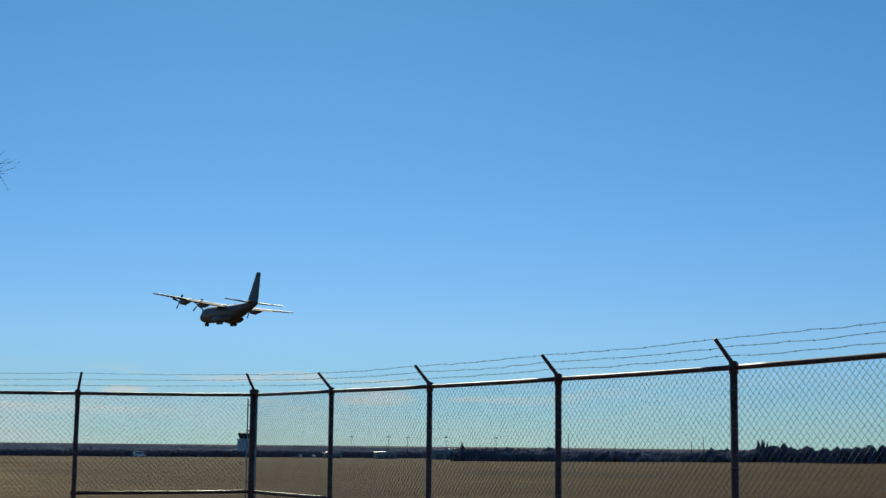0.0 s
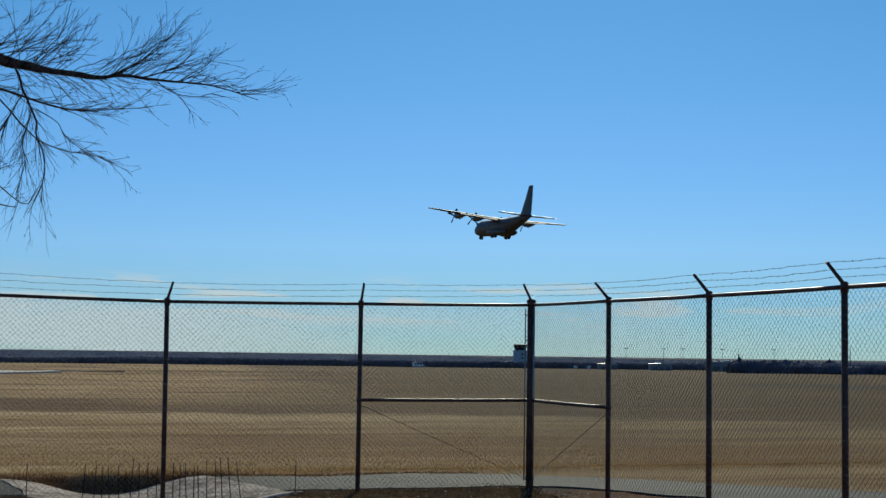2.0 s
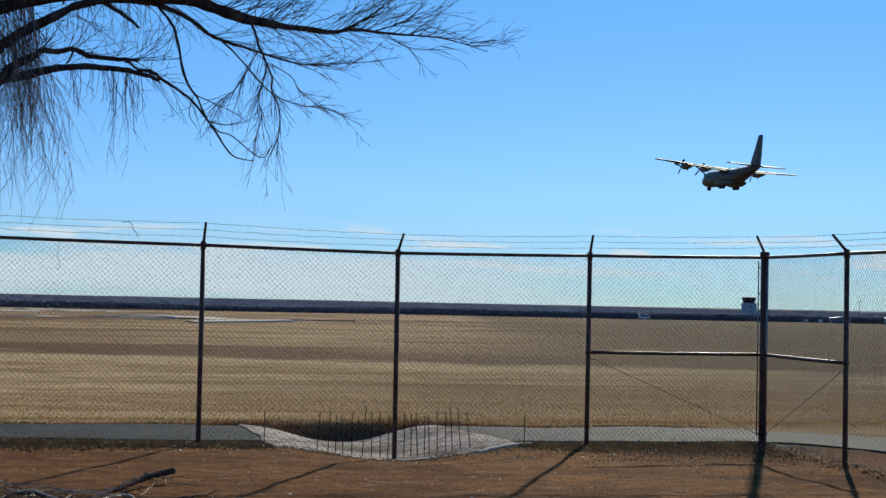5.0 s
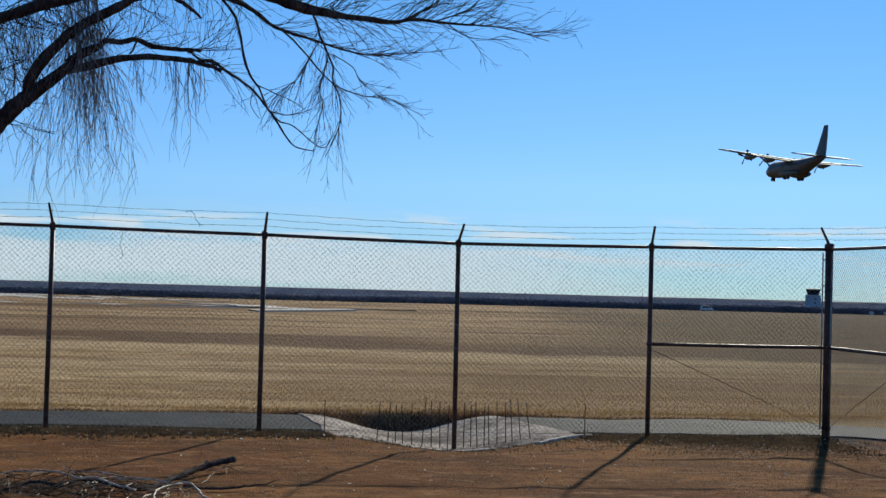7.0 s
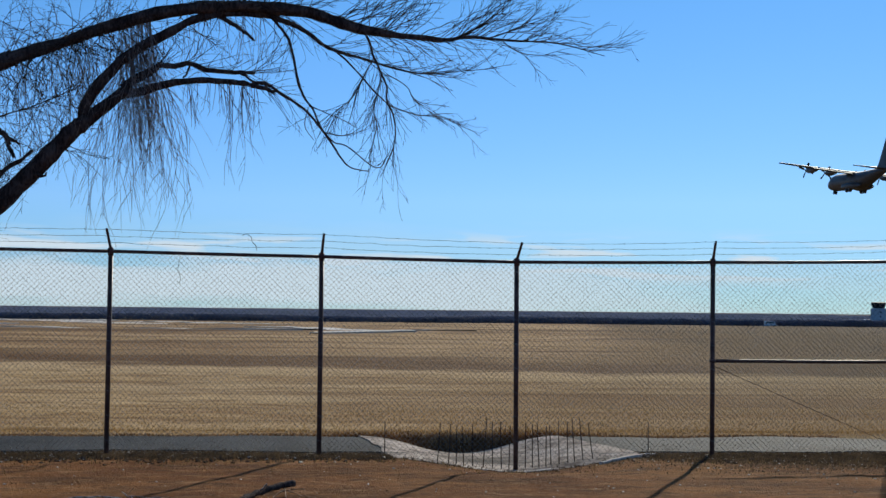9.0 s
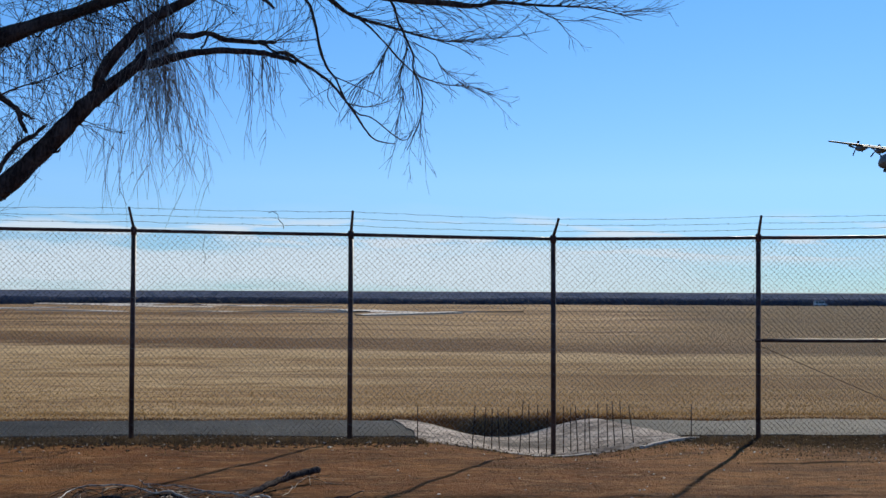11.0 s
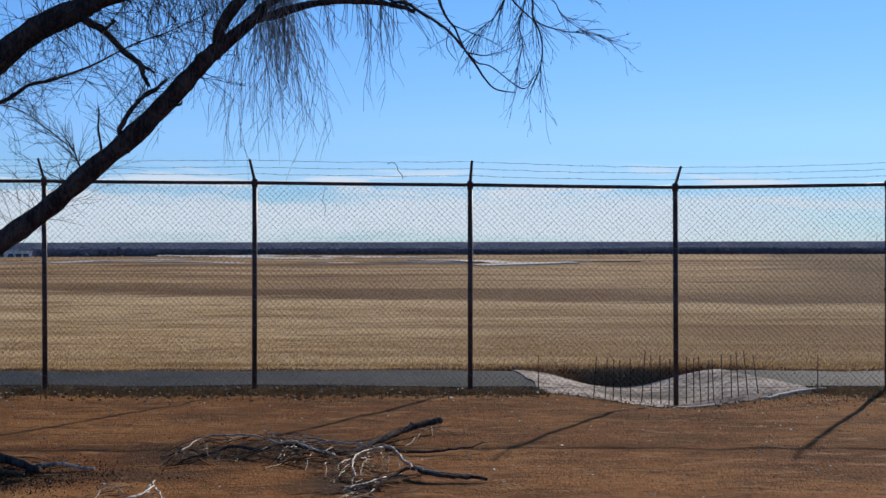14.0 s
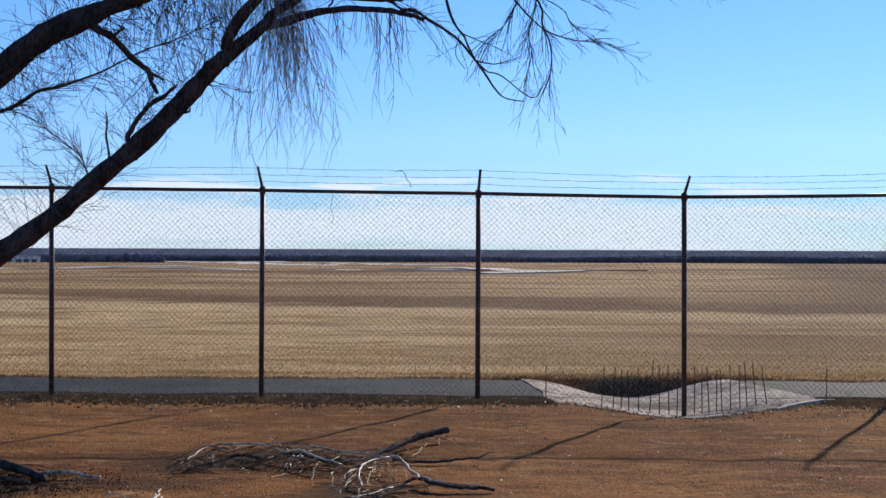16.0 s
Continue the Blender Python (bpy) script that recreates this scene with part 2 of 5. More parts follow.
# ground: red-brown dirt outside the fence, straw field with drawn-out dark swathes inside
M_ground = bpy.data.materials.new("ground_earth_and_straw")
M_ground.use_nodes = True
gn, gl = M_ground.node_tree.nodes, M_ground.node_tree.links
g_b = gn["Principled BSDF"]; g_b.inputs["Roughness"].default_value = 0.95
g_b.inputs["Specular IOR Level"].default_value = 0.03
g_tc = gn.new("ShaderNodeTexCoord")


def g_noise(scale, stretch, detail=5.0, rough=0.55):
    mp, t = gn.new("ShaderNodeMapping"), gn.new("ShaderNodeTexNoise")
    mp.inputs["Scale"].default_value = stretch
    t.inputs["Scale"].default_value, t.inputs["Detail"].default_value, t.inputs["Roughness"].default_value = scale, detail, rough
    gl.new(g_tc.outputs["Object"], mp.inputs[0]); gl.new(mp.outputs[0], t.inputs["Vector"])
    return t.outputs["Fac"]


def g_range(value, a, b, lo=0.0, hi=1.0):
    r = gn.new("ShaderNodeMapRange")
    for key, v in (("From Min", a), ("From Max", b), ("To Min", lo), ("To Max", hi)):
        r.inputs[key].default_value = v
    gl.new(value, r.inputs["Value"])
    return r.outputs[0]


def g_mix(fac, a, b):
    x = gn.new("ShaderNodeMix"); x.data_type = "RGBA"
    gl.new(fac, x.inputs["Factor"])
    for i, c in ((6, a), (7, b)):
        if isinstance(c, tuple):
            x.inputs[i].default_value = (*c, 1)
        else:
            gl.new(c, x.inputs[i])
    return x.outputs[2]


def g_math(op, a, b=0.0):
    x = gn.new("ShaderNodeMath"); x.operation = op
    for i, c in ((0, a), (1, b)):
        if isinstance(c, (int, float)):
            x.inputs[i].default_value = c
        else:
            gl.new(c, x.inputs[i])
    return x.outputs[0]


g_sep = gn.new("ShaderNodeSeparateXYZ"); gl.new(g_tc.outputs["Object"], g_sep.inputs[0])
dirt = g_mix(g_range(g_noise(0.45, (0.7, 1, 1), 5), 0.38, 0.62), (0.17, 0.06, 0.018), (0.33, 0.146, 0.048))
dirt = g_mix(g_range(g_noise(0.8, (0.6, 1.1, 1), 7, 0.65), 0.48, 0.62, 0, 0.8), dirt, (0.115, 0.046, 0.017))
dirt = g_mix(g_range(g_noise(2.6, (0.5, 1.2, 1), 7, 0.7), 0.5, 0.62, 0, 0.75), dirt, (0.085, 0.04, 0.018))
dirt = g_mix(g_range(g_noise(3.3, (0.5, 1.2, 4), 7, 0.7), 0.54, 0.66, 0, 0.7), dirt, (0.42, 0.225, 0.1))
dirt = g_mix(g_range(g_noise(11, (0.7, 1, 1), 6, 0.7), 0.52, 0.68, 0, 0.7), dirt, (0.06, 0.03, 0.015))
dirt = g_mix(g_range(g_noise(28, (1, 1, 1)), 0.56, 0.72, 0, 0.65), dirt, (0.42, 0.25, 0.125))
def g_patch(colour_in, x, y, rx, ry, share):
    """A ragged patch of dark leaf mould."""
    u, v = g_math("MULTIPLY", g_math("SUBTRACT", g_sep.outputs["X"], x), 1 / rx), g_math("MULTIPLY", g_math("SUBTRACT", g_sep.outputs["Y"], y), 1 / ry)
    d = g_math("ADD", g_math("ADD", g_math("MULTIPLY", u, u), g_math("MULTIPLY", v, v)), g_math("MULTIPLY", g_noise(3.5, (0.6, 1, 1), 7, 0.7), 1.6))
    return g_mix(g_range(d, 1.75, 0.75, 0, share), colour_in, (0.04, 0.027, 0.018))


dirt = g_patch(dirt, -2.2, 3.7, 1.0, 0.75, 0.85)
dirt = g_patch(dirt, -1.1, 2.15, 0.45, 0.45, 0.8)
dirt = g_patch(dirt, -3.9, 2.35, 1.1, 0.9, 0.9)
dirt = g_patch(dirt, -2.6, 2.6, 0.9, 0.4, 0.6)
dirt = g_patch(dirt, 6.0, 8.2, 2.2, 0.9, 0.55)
# weathered grey-black soil along the fence foot
foot_d = g_math("ADD", g_math("ABSOLUTE", g_math("SUBTRACT", g_sep.outputs["Y"], 8.95)), g_math("MULTIPLY", g_noise(1.6, (0.5, 1, 1), 6, 0.65), 0.9))
dirt = g_mix(g_range(foot_d, 0.92, 0.6, 0, 0.85), dirt, (0.055, 0.042, 0.032))
straw = g_mix(g_range(g_noise(0.07, (1.0, 1.0, 1), 6), 0.4, 0.6), (0.5, 0.33, 0.15), (0.66, 0.47, 0.25))
straw = g_mix(g_range(g_noise(0.3, (0.35, 0.8, 1), 7, 0.6), 0.5, 0.62, 0, 0.8), straw, (0.33, 0.19, 0.075))
straw = g_mix(g_range(g_noise(0.5, (0.5, 0.8, 2), 8, 0.68), 0.5, 0.62, 0, 0.65), straw, (0.27, 0.15, 0.062))
straw = g_mix(g_range(g_noise(0.13, (0.4, 1.0, 2), 6), 0.5, 0.6, 0, 0.7), straw, (0.66, 0.475, 0.255))
# darker swathes lie across the straw towards the corner side
straw = g_mix(g_range(g_noise(0.8, (0.45, 0.8, 1), 8, 0.72), 0.5, 0.64, 0, 0.7), straw, (0.17, 0.088, 0.032))
straw = g_mix(g_range(g_noise(1.3, (0.5, 0.8, 6), 8, 0.72), 0.52, 0.66, 0, 0.6), straw, (0.7, 0.5, 0.27))
swathe = g_math("MULTIPLY", g_range(g_noise(0.05, (0.35, 1.6, 1), 6, 0.55), 0.44, 0.53), g_range(g_math("ADD", g_sep.outputs["X"], g_math("MULTIPLY", g_noise(0.1, (1, 1, 1), 6), 10)), 2, 10))
straw = g_mix(g_math("MULTIPLY", swathe, 0.85), straw, (0.2, 0.105, 0.036))
fine_swathe = g_math("MULTIPLY", g_range(g_noise(0.2, (0.14, 1.3, 1), 6, 0.6), 0.47, 0.56), g_range(g_sep.outputs["X"], -6, 6, 0.25, 1))
straw = g_mix(g_math("MULTIPLY", fine_swathe, 0.75), straw, (0.19, 0.1, 0.036))
pale_swathe = g_math("MULTIPLY", g_range(g_noise(0.17, (0.14, 1.5, 4), 6, 0.6), 0.5, 0.58), g_range(g_sep.outputs["X"], -2, 8))
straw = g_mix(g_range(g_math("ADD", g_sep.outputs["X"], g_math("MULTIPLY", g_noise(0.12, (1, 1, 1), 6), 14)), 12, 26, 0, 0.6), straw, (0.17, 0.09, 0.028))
straw = g_mix(g_math("MULTIPLY", pale_swathe, 0.7), straw, (0.5, 0.34, 0.16))
brown = g_mix(g_range(g_noise(0.045, (0.8, 0.8, 1), 7), 0.42, 0.58), (0.27, 0.155, 0.07), (0.52, 0.34, 0.17))
brown = g_mix(g_range(g_noise(0.016, (0.8, 0.9, 3), 7), 0.46, 0.56, 0, 0.7), brown, (0.5, 0.34, 0.175))
brown = g_mix(g_range(g_noise(0.09, (0.5, 0.7, 3), 7, 0.6), 0.5, 0.6, 0, 0.75), brown, (0.45, 0.285, 0.13))
brown = g_mix(g_range(g_noise(0.035, (0.5, 1.1, 6), 7, 0.6), 0.5, 0.57, 0, 0.85), brown, (0.15, 0.078, 0.036))
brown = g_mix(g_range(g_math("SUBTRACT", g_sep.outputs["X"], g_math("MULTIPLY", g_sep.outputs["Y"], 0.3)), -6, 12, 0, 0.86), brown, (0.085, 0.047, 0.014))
brown = g_mix(g_range(g_noise(0.5, (0.2, 1.0, 1), 8, 0.72), 0.5, 0.64, 0, 0.6), brown, (0.06, 0.03, 0.011))
brown = g_mix(g_range(g_noise(0.3, (0.16, 1.0, 7), 8, 0.72), 0.53, 0.64, 0, 0.6), brown, (0.36, 0.22, 0.09))
# a strip of bare dark earth far out on the corner side
bare_x, bare_y = g_math("SUBTRACT", g_sep.outputs["X"], 75), g_math("SUBTRACT", g_sep.outputs["Y"], 103)
bare_u = g_math("ADD", g_math("MULTIPLY", bare_x, 0.95), g_math("MULTIPLY", bare_y, -0.33))
bare_v = g_math("ADD", g_math("MULTIPLY", bare_x, 0.33), g_math("MULTIPLY", bare_y, 0.95))
bare = g_math("ADD", g_math("ADD", g_math("POWER", g_math("ABSOLUTE", g_math("MULTIPLY", bare_u, 0.09)), 2.0), g_math("POWER", g_math("ABSOLUTE", g_math("MULTIPLY", bare_v, 0.045)), 2.0)), g_math("MULTIPLY", g_noise(0.12, (1, 1, 1), 6), 1.4))
# the mown straw ends in an uneven line; beyond it the grass is browner
slant = g_math("ADD", g_math("ADD", g_sep.outputs["Y"], g_math("MULTIPLY", g_sep.outputs["X"], 0.45)), g_math("MULTIPLY", g_noise(0.09, (0.5, 1, 1), 8, 0.65), 24))
beyond = g_range(slant, 50.0, 53.0)
brown = g_mix(g_math("MULTIPLY", g_math("SUBTRACT", 1.0, g_range(slant, 53, 75)), 0.75), brown, (0.15, 0.08, 0.034))
straw = g_mix(g_range(slant, 44, 50, 0, 0.6), straw, (0.66, 0.475, 0.255))
field = g_mix(beyond, straw, brown)
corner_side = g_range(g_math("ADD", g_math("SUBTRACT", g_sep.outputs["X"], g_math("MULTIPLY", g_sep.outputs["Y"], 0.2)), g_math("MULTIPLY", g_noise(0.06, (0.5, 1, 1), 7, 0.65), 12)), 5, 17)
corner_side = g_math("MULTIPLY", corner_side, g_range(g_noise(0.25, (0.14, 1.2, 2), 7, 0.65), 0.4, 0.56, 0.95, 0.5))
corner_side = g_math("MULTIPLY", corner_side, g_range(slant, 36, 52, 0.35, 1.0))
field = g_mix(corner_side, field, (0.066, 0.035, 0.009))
field = g_mix(g_range(bare, 1.5, 1.2, 0, 0.85), field, (0.028, 0.017, 0.009))
# ground under the ridge woods takes their haze-grey tone
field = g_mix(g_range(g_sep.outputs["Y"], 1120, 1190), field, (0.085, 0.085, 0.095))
field = g_mix(g_range(g_noise(6, (0.6, 1, 1), 6, 0.65), 0.48, 0.7, 0, 0.5), field, (0.15, 0.085, 0.038))
bend = g_math("MULTIPLY", g_math("MAXIMUM", g_math("SUBTRACT", g_sep.outputs["X"], 7.6), 0.0), 0.95)
edge = g_range(g_math("ADD", g_math("ADD", g_sep.outputs["Y"], bend), g_noise(1.5, (1, 1, 1))), 11.4, 11.9)
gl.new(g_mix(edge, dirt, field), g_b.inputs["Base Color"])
g_bump = gn.new("ShaderNodeBump"); g_bump.inputs["Strength"].default_value, g_bump.inputs["Distance"].default_value = 0.7, 0.05
gl.new(g_math("ADD", g_noise(7, (1, 1, 1)), g_noise(40, (1, 1, 1))), g_bump.inputs["Height"])
gl.new(g_bump.outputs[0], g_b.inputs["Normal"])


# ---- building helpers ----
def part(name, bm, mat, parent=None, label="", smooth=False):
    me = bpy.data.meshes.new(name)
    bm.to_mesh(me); bm.free()
    me.materials.append(mat)
    if smooth:
        me.polygons.foreach_set("use_smooth", [True] * len(me.polygons))
    ob = new(name, me)
    if parent:
        ob.parent = parent
    return tagged(ob, label)


def raw(name, verts, faces, mat, parent=None, label="", smooth=False):
    me = bpy.data.meshes.new(name)
    me.from_pydata(verts, [], faces)
    me.materials.append(mat)
    if smooth:
        me.polygons.foreach_set("use_smooth", [True] * len(me.polygons))
    ob = new(name, me)
    if parent:
        ob.parent = parent
    return tagged(ob, label)


def tube(V, F, path, radii, sides=6, cap=True):
    """Adds a swept tube to the lists V and F."""
    path = [Vector(p) for p in path]
    if isinstance(radii, (int, float)):
        radii = [radii] * len(path)
    side = None
    start = len(V)
    for i, p in enumerate(path):
        d = (path[min(i + 1, len(path) - 1)] - path[max(i - 1, 0)])
        d = d.normalized() if d.length > 1e-9 else Vector((0, 0, 1))
        if side is None:
            side = d.orthogonal().normalized()
        side = (side - d * side.dot(d))
        side = side.normalized() if side.length > 1e-6 else d.orthogonal().normalized()
        up = d.cross(side)
        for k in range(sides):
            a = 2 * math.pi * k / sides
            V.append(tuple(p + (side * math.cos(a) + up * math.sin(a)) * radii[i]))
    for i in range(len(path) - 1):
        for k in range(sides):
            a, b = start + i * sides + k, start + i * sides + (k + 1) % sides
            F.append((a, b, b + sides, a + sides))
    if cap:
        F.append(tuple(start + k for k in reversed(range(sides))))
        F.append(tuple(start + (len(path) - 1) * sides + k for k in range(sides)))


def rod(name, path, radii, mat, parent=None, label="", sides=10, smooth=True):
    V, F = [], []
    tube(V, F, path, radii, sides)
    return raw(name, V, F, mat, parent, label, smooth)


def box_bm(size, centre=(0, 0, 0), bevel=0.0, m=None):
    bm = bmesh.new()
    bmesh.ops.create_cube(bm, size=1, matrix=Matrix.Translation(centre) @ Matrix.Diagonal((*size, 1)))
    if bevel:
        bmesh.ops.bevel(bm, geom=bm.edges[:], offset=bevel, segments=2, affect="EDGES", profile=0.5)
    if m:
        bm.transform(m)
    return bm


def loft(V, F, rings, cap=True):
    s, n = len(V), len(rings[0])
    for r in rings:
        V.extend(tuple(p) for p in r)
    for i in range(len(rings) - 1):
        for k in range(n):
            a, b = s + i * n + k, s + i * n + (k + 1) % n
            F.append((a, b, b + n, a + n))
    if cap:
        F.append(tuple(s + k for k in reversed(range(n))))
        F.append(tuple(s + (len(rings) - 1) * n + k for k in range(n)))


def empty(name, label, category, group="", at=(0, 0, 0), turn=0.0):
    e = new(name)
    e.matrix_world = pose(*at, 0, 0, turn)
    return tagged(e, label, category, group)


def from_stand(az, d, z=0.0):
    """A place seen from the stand at a bearing right of +y, d metres off."""
    return Vector((-0.36 + d * math.sin(radians(az)), -9.75 + d * math.cos(radians(az)), z))


# ---- ground ----
def bell(x, c, w):
    return math.exp(-((x - c) / w) ** 2)


def swale(x, y):
    """The drain that crosses under the fence and drops to a dark hollow behind the road."""
    k = min(1.0, max(0.0, (y - 8.9) / 2.5))
    u = (x - (2.45 - 0.45 * k)) / (1.72 - 0.3 * k)
    if abs(u) >= 1:
        return 0.0
    ramp = min(1.0, max(0.0, (y - 6.7) / 2.1)) * min(1.0, max(0.0, (11.85 - y) / 0.3))
    return -(0.19 + 0.05 * k) * 0.5 * (1 + math.cos(math.pi * u)) * ramp


def ground_z(x, y):
    d = math.hypot(x, y)
    z = -0.0087 * max(0.0, y - 13) if y < 1150 else -0.0087 * 1137
    if y > 13:
        z += 0.010 * min(y - 13, 60) * (noise.noise((x * 0.006, y * 0.03, 0)) + 0.4 * noise.noise((x * 0.02, y * 0.09, 5))) * 0.8
        if y > 11:
            z += (0.04 * noise.noise((x * 0.5, y * 0.5, 3)) + 0.11 * noise.noise((x * 0.04, y * 0.13, 8))) * min(1.0, (y - 13) / 6)
    if y > 1150:
        z += 0.0029 * min(y - 1150, 1300) * (1 + 0.12 * noise.noise((x * 0.0016, 3.0, 0)))
    if y < 14:
        z += 0.02 * noise.noise((x * 0.7, y * 0.7, 0)) + 0.012 * noise.noise((x * 2.2, y * 2.6, 2)) * (1.6 if y < 8.4 else 0.7)
        z += swale(x, y)
    if 11.45 < y < 12.6:  # turf lip behind the road
        z += 0.03 * bell(y, 11.95, 0.4) * (1 + 0.6 * noise.noise((x * 1.3, y, 7)))
    return z


def spread(lo, hi, step, far_lo, far_hi, growth):
    v = list(np.arange(lo, hi + 1e-6, step))
    s, a = step, hi
    while a < far_hi:
        s *= growth; a += s; v.append(a)
    s, a = step, lo
    while a > far_lo:
        s *= growth; a -= s; v.insert(0, a)
    return v


xs, ys = spread(-8, 10, 0.15, -3500, 3500, 1.13), spread(0, 14, 0.15, -400, 4300, 1.07)
gv = [(x, y, ground_z(x, y)) for y in ys for x in xs]
nx = len(xs)
gf = [(j * nx + i, j * nx + i + 1, (j + 1) * nx + i + 1, (j + 1) * nx + i) for j in range(len(ys) - 1) for i in range(nx - 1)]
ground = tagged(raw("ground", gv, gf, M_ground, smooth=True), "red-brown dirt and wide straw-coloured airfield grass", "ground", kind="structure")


def strip(name, x0, x1, y0, y1, step, lift, mat, label, category, shape=None):
    """A sheet with a thickness that follows the ground."""
    ax, ay = np.arange(x0, x1 + step / 2, step), np.linspace(y0, y1, max(2, int((y1 - y0) / step) + 1))
    V, F = [], []
    for y in ay:
        for x in ax:
            px, py = shape(x, y) if shape else (x, y)
            V.append((px, py, ground_z(px, py) + (lift(x, y) if callable(lift) else lift)))
    n, m = len(ax), len(ay)
    for j in range(m - 1):
        for i in range(n - 1):
            F.append((j * n + i, j * n + i + 1, (j + 1) * n + i + 1, (j + 1) * n + i))
    k = len(V)
    rim = [i for i in range(n)] + [j * n + n - 1 for j in range(1, m)] + [(m - 1) * n + i for i in range(n - 2, -1, -1)] + [j * n for j in range(m - 2, 0, -1)]
    V += [(V[i][0], V[i][1], V[i][2] - 0.12) for i in rim]
    for i in range(len(rim)):
        j = (i + 1) % len(rim)
        F.append((rim[i], k + i, k + j, rim[j]))
    return tagged(raw(name, V, F, mat, smooth=False), label, category, kind="structure")


def road_shape(x, y):
    bend = max(0.0, x - 7.2)
    return x, y + 0.12 * noise.noise((x * 0.6, y * 0.3, 9)) * (1 if y < 10 else 0.5) - (0.95 + 0.6 * (11.35 - y) / 2.05) * (math.sqrt(bend * bend + 0.6) - 0.775 if bend else 0)


strip("road", -30, 19, 9.3, 11.35, 0.25, 0.025, M_asphalt, "worn grey asphalt service road along the fence", "road", road_shape)



def apron_shape(x, y):
    # a concrete sheet, a little broader at the fence than beyond the road, with broken edges
    k = (y - 8.8) / 2.62
    rough = 0.05 * noise.noise((x * 2.1, y * 2.1, 6))
    return 2.5 - 0.52 * k + (x - 2.5) * (1.0 - 0.14 * k) + rough, y + 0.1 * noise.noise((x * 1.7, 2.0, 1.0)) * (1 - k)


strip("drain_apron", 0.88, 4.12, 8.8, 11.42, 0.09, lambda x, y: 0.004 + 0.034 * min(1.0, (y - 8.8) / 0.45), M_concrete, "pale cracked concrete drain apron dipping under the fence", "drain", apron_shape)


def kerb(points, wide, high, label):
    """A worn concrete edging through (x, y, z) points."""
    q, rings = [Vector(p) for p in points], []
    for i, p in enumerate(q):
        d = (q[min(i + 1, len(q) - 1)] - q[max(i - 1, 0)]).normalized()
        n = Vector((-d.y, d.x, 0)) * wide * (0.5 + 0.12 * noise.noise((i * 1.7, p.x, 2)))
        up = Vector((0, 0, high * (1 + 0.2 * noise.noise((i * 1.3, p.x, 5)))))
        rings.append([p - n, p + n, p + n + up * 0.8, p + n * 0.8 + up, p - n * 0.8 + up, p - n + up * 0.8])
    V, F = [], []
    loft(V, F, rings)
    return tagged(raw("drain_kerb", V, F, M_kerb), label, "kerb", kind="structure")


M_kerb = material("pale_kerb_concrete", (0.42, 0.35, 0.28), (0.74, 0.63, 0.52), 6, 0.95, 0, 0.6, 5)
kerb([(x, 8.82 + 0.03 * math.sin(x * 5), ground_z(x, 8.82) - 0.05) for x in np.arange(1.75, 3.0, 0.13)], 0.1, 0.065, "pale worn concrete edge along the drain apron")
kerb([(3.42 + 0.08 * i, 8.52 + 0.054 * i, ground_z(3.42 + 0.08 * i, 8.52 + 0.054 * i) - 0.04) for i in range(11)], 0.07, 0.07, "pale straight concrete kerb beside the drain apron")


def runway_strip(name, a, b, width, label):
    """A long pale paved strip, far off in the grass."""
    a, b = Vector(a), Vector(b)
    d = (b - a).normalized(); s = Vector((-d.y, d.x)) * width / 2
    V, F = [], []
    n = 60
    for i in range(n + 1):
        p = a.lerp(b, i / n)
        for q in (p + s, p - s):
            V.append((q.x, q.y, ground_z(q.x, q.y) + 0.15))
        for q in (p + s, p - s):
            V.append((q.x, q.y, ground_z(q.x, q.y) - 0.2))
    for i in range(n):
        k = 4 * i
        F += [(k, k + 1, k + 5, k + 4), (k, k + 4, k + 6, k + 2), (k + 1, k + 3, k + 7, k + 5)]
    return tagged(raw(name, V, F, M_runway), label, "runway", kind="structure")


runway_strip("runway", (-190, 930), (-40, 400), 16, "pale concrete runway lying in the dry grass")
runway_strip("runway", (-66, 640), (-6, 420), 12, "pale concrete runway lying in the dry grass")
runway_strip("taxiway", (-300, 700), (-90, 760), 26, "pale narrow taxiway far off in the grass")
runway_strip("taxiway", (-52, 240), (2, 182), 3.2, "pale narrow taxiway curving through the dry grass")
runway_strip("taxiway", (-6, 262), (21, 190), 7, "pale narrow taxiway curving through the dry grass")
runway_strip("taxiway", (-80, 205), (-52, 268), 5, "pale worn track through the dry grass")
runway_strip("taxiway", (2, 166), (14, 172), 2.2, "pale worn track through the dry grass")

# ---- fence ----
FENCE_Y, FENCE_X, TOP = 9.0, 7.345, 2.44
left_posts = [(x, FENCE_Y) for x in (4.94, 2.43, 0.0, -2.56, -5.07, -7.6, -10.1)]
right_posts = [(FENCE_X, y) for y in (6.585, 4.135, 1.685, -0.765, -3.2, -5.65)]
corner = (FENCE_X, 9.03)
tops = {p: z for p, z in zip([corner] + left_posts, (2.475, 2.435, 2.405, 2.44, 2.47, 2.495, 2.51, 2.52))}
tops.update({p: z for p, z in zip(right_posts, (2.462, 2.45, 2.45, 2.46, 2.5, 2.53))})
fence = empty("chain_link_fence", "tall dark chain-link security fence topped with barbed wire", "fence")


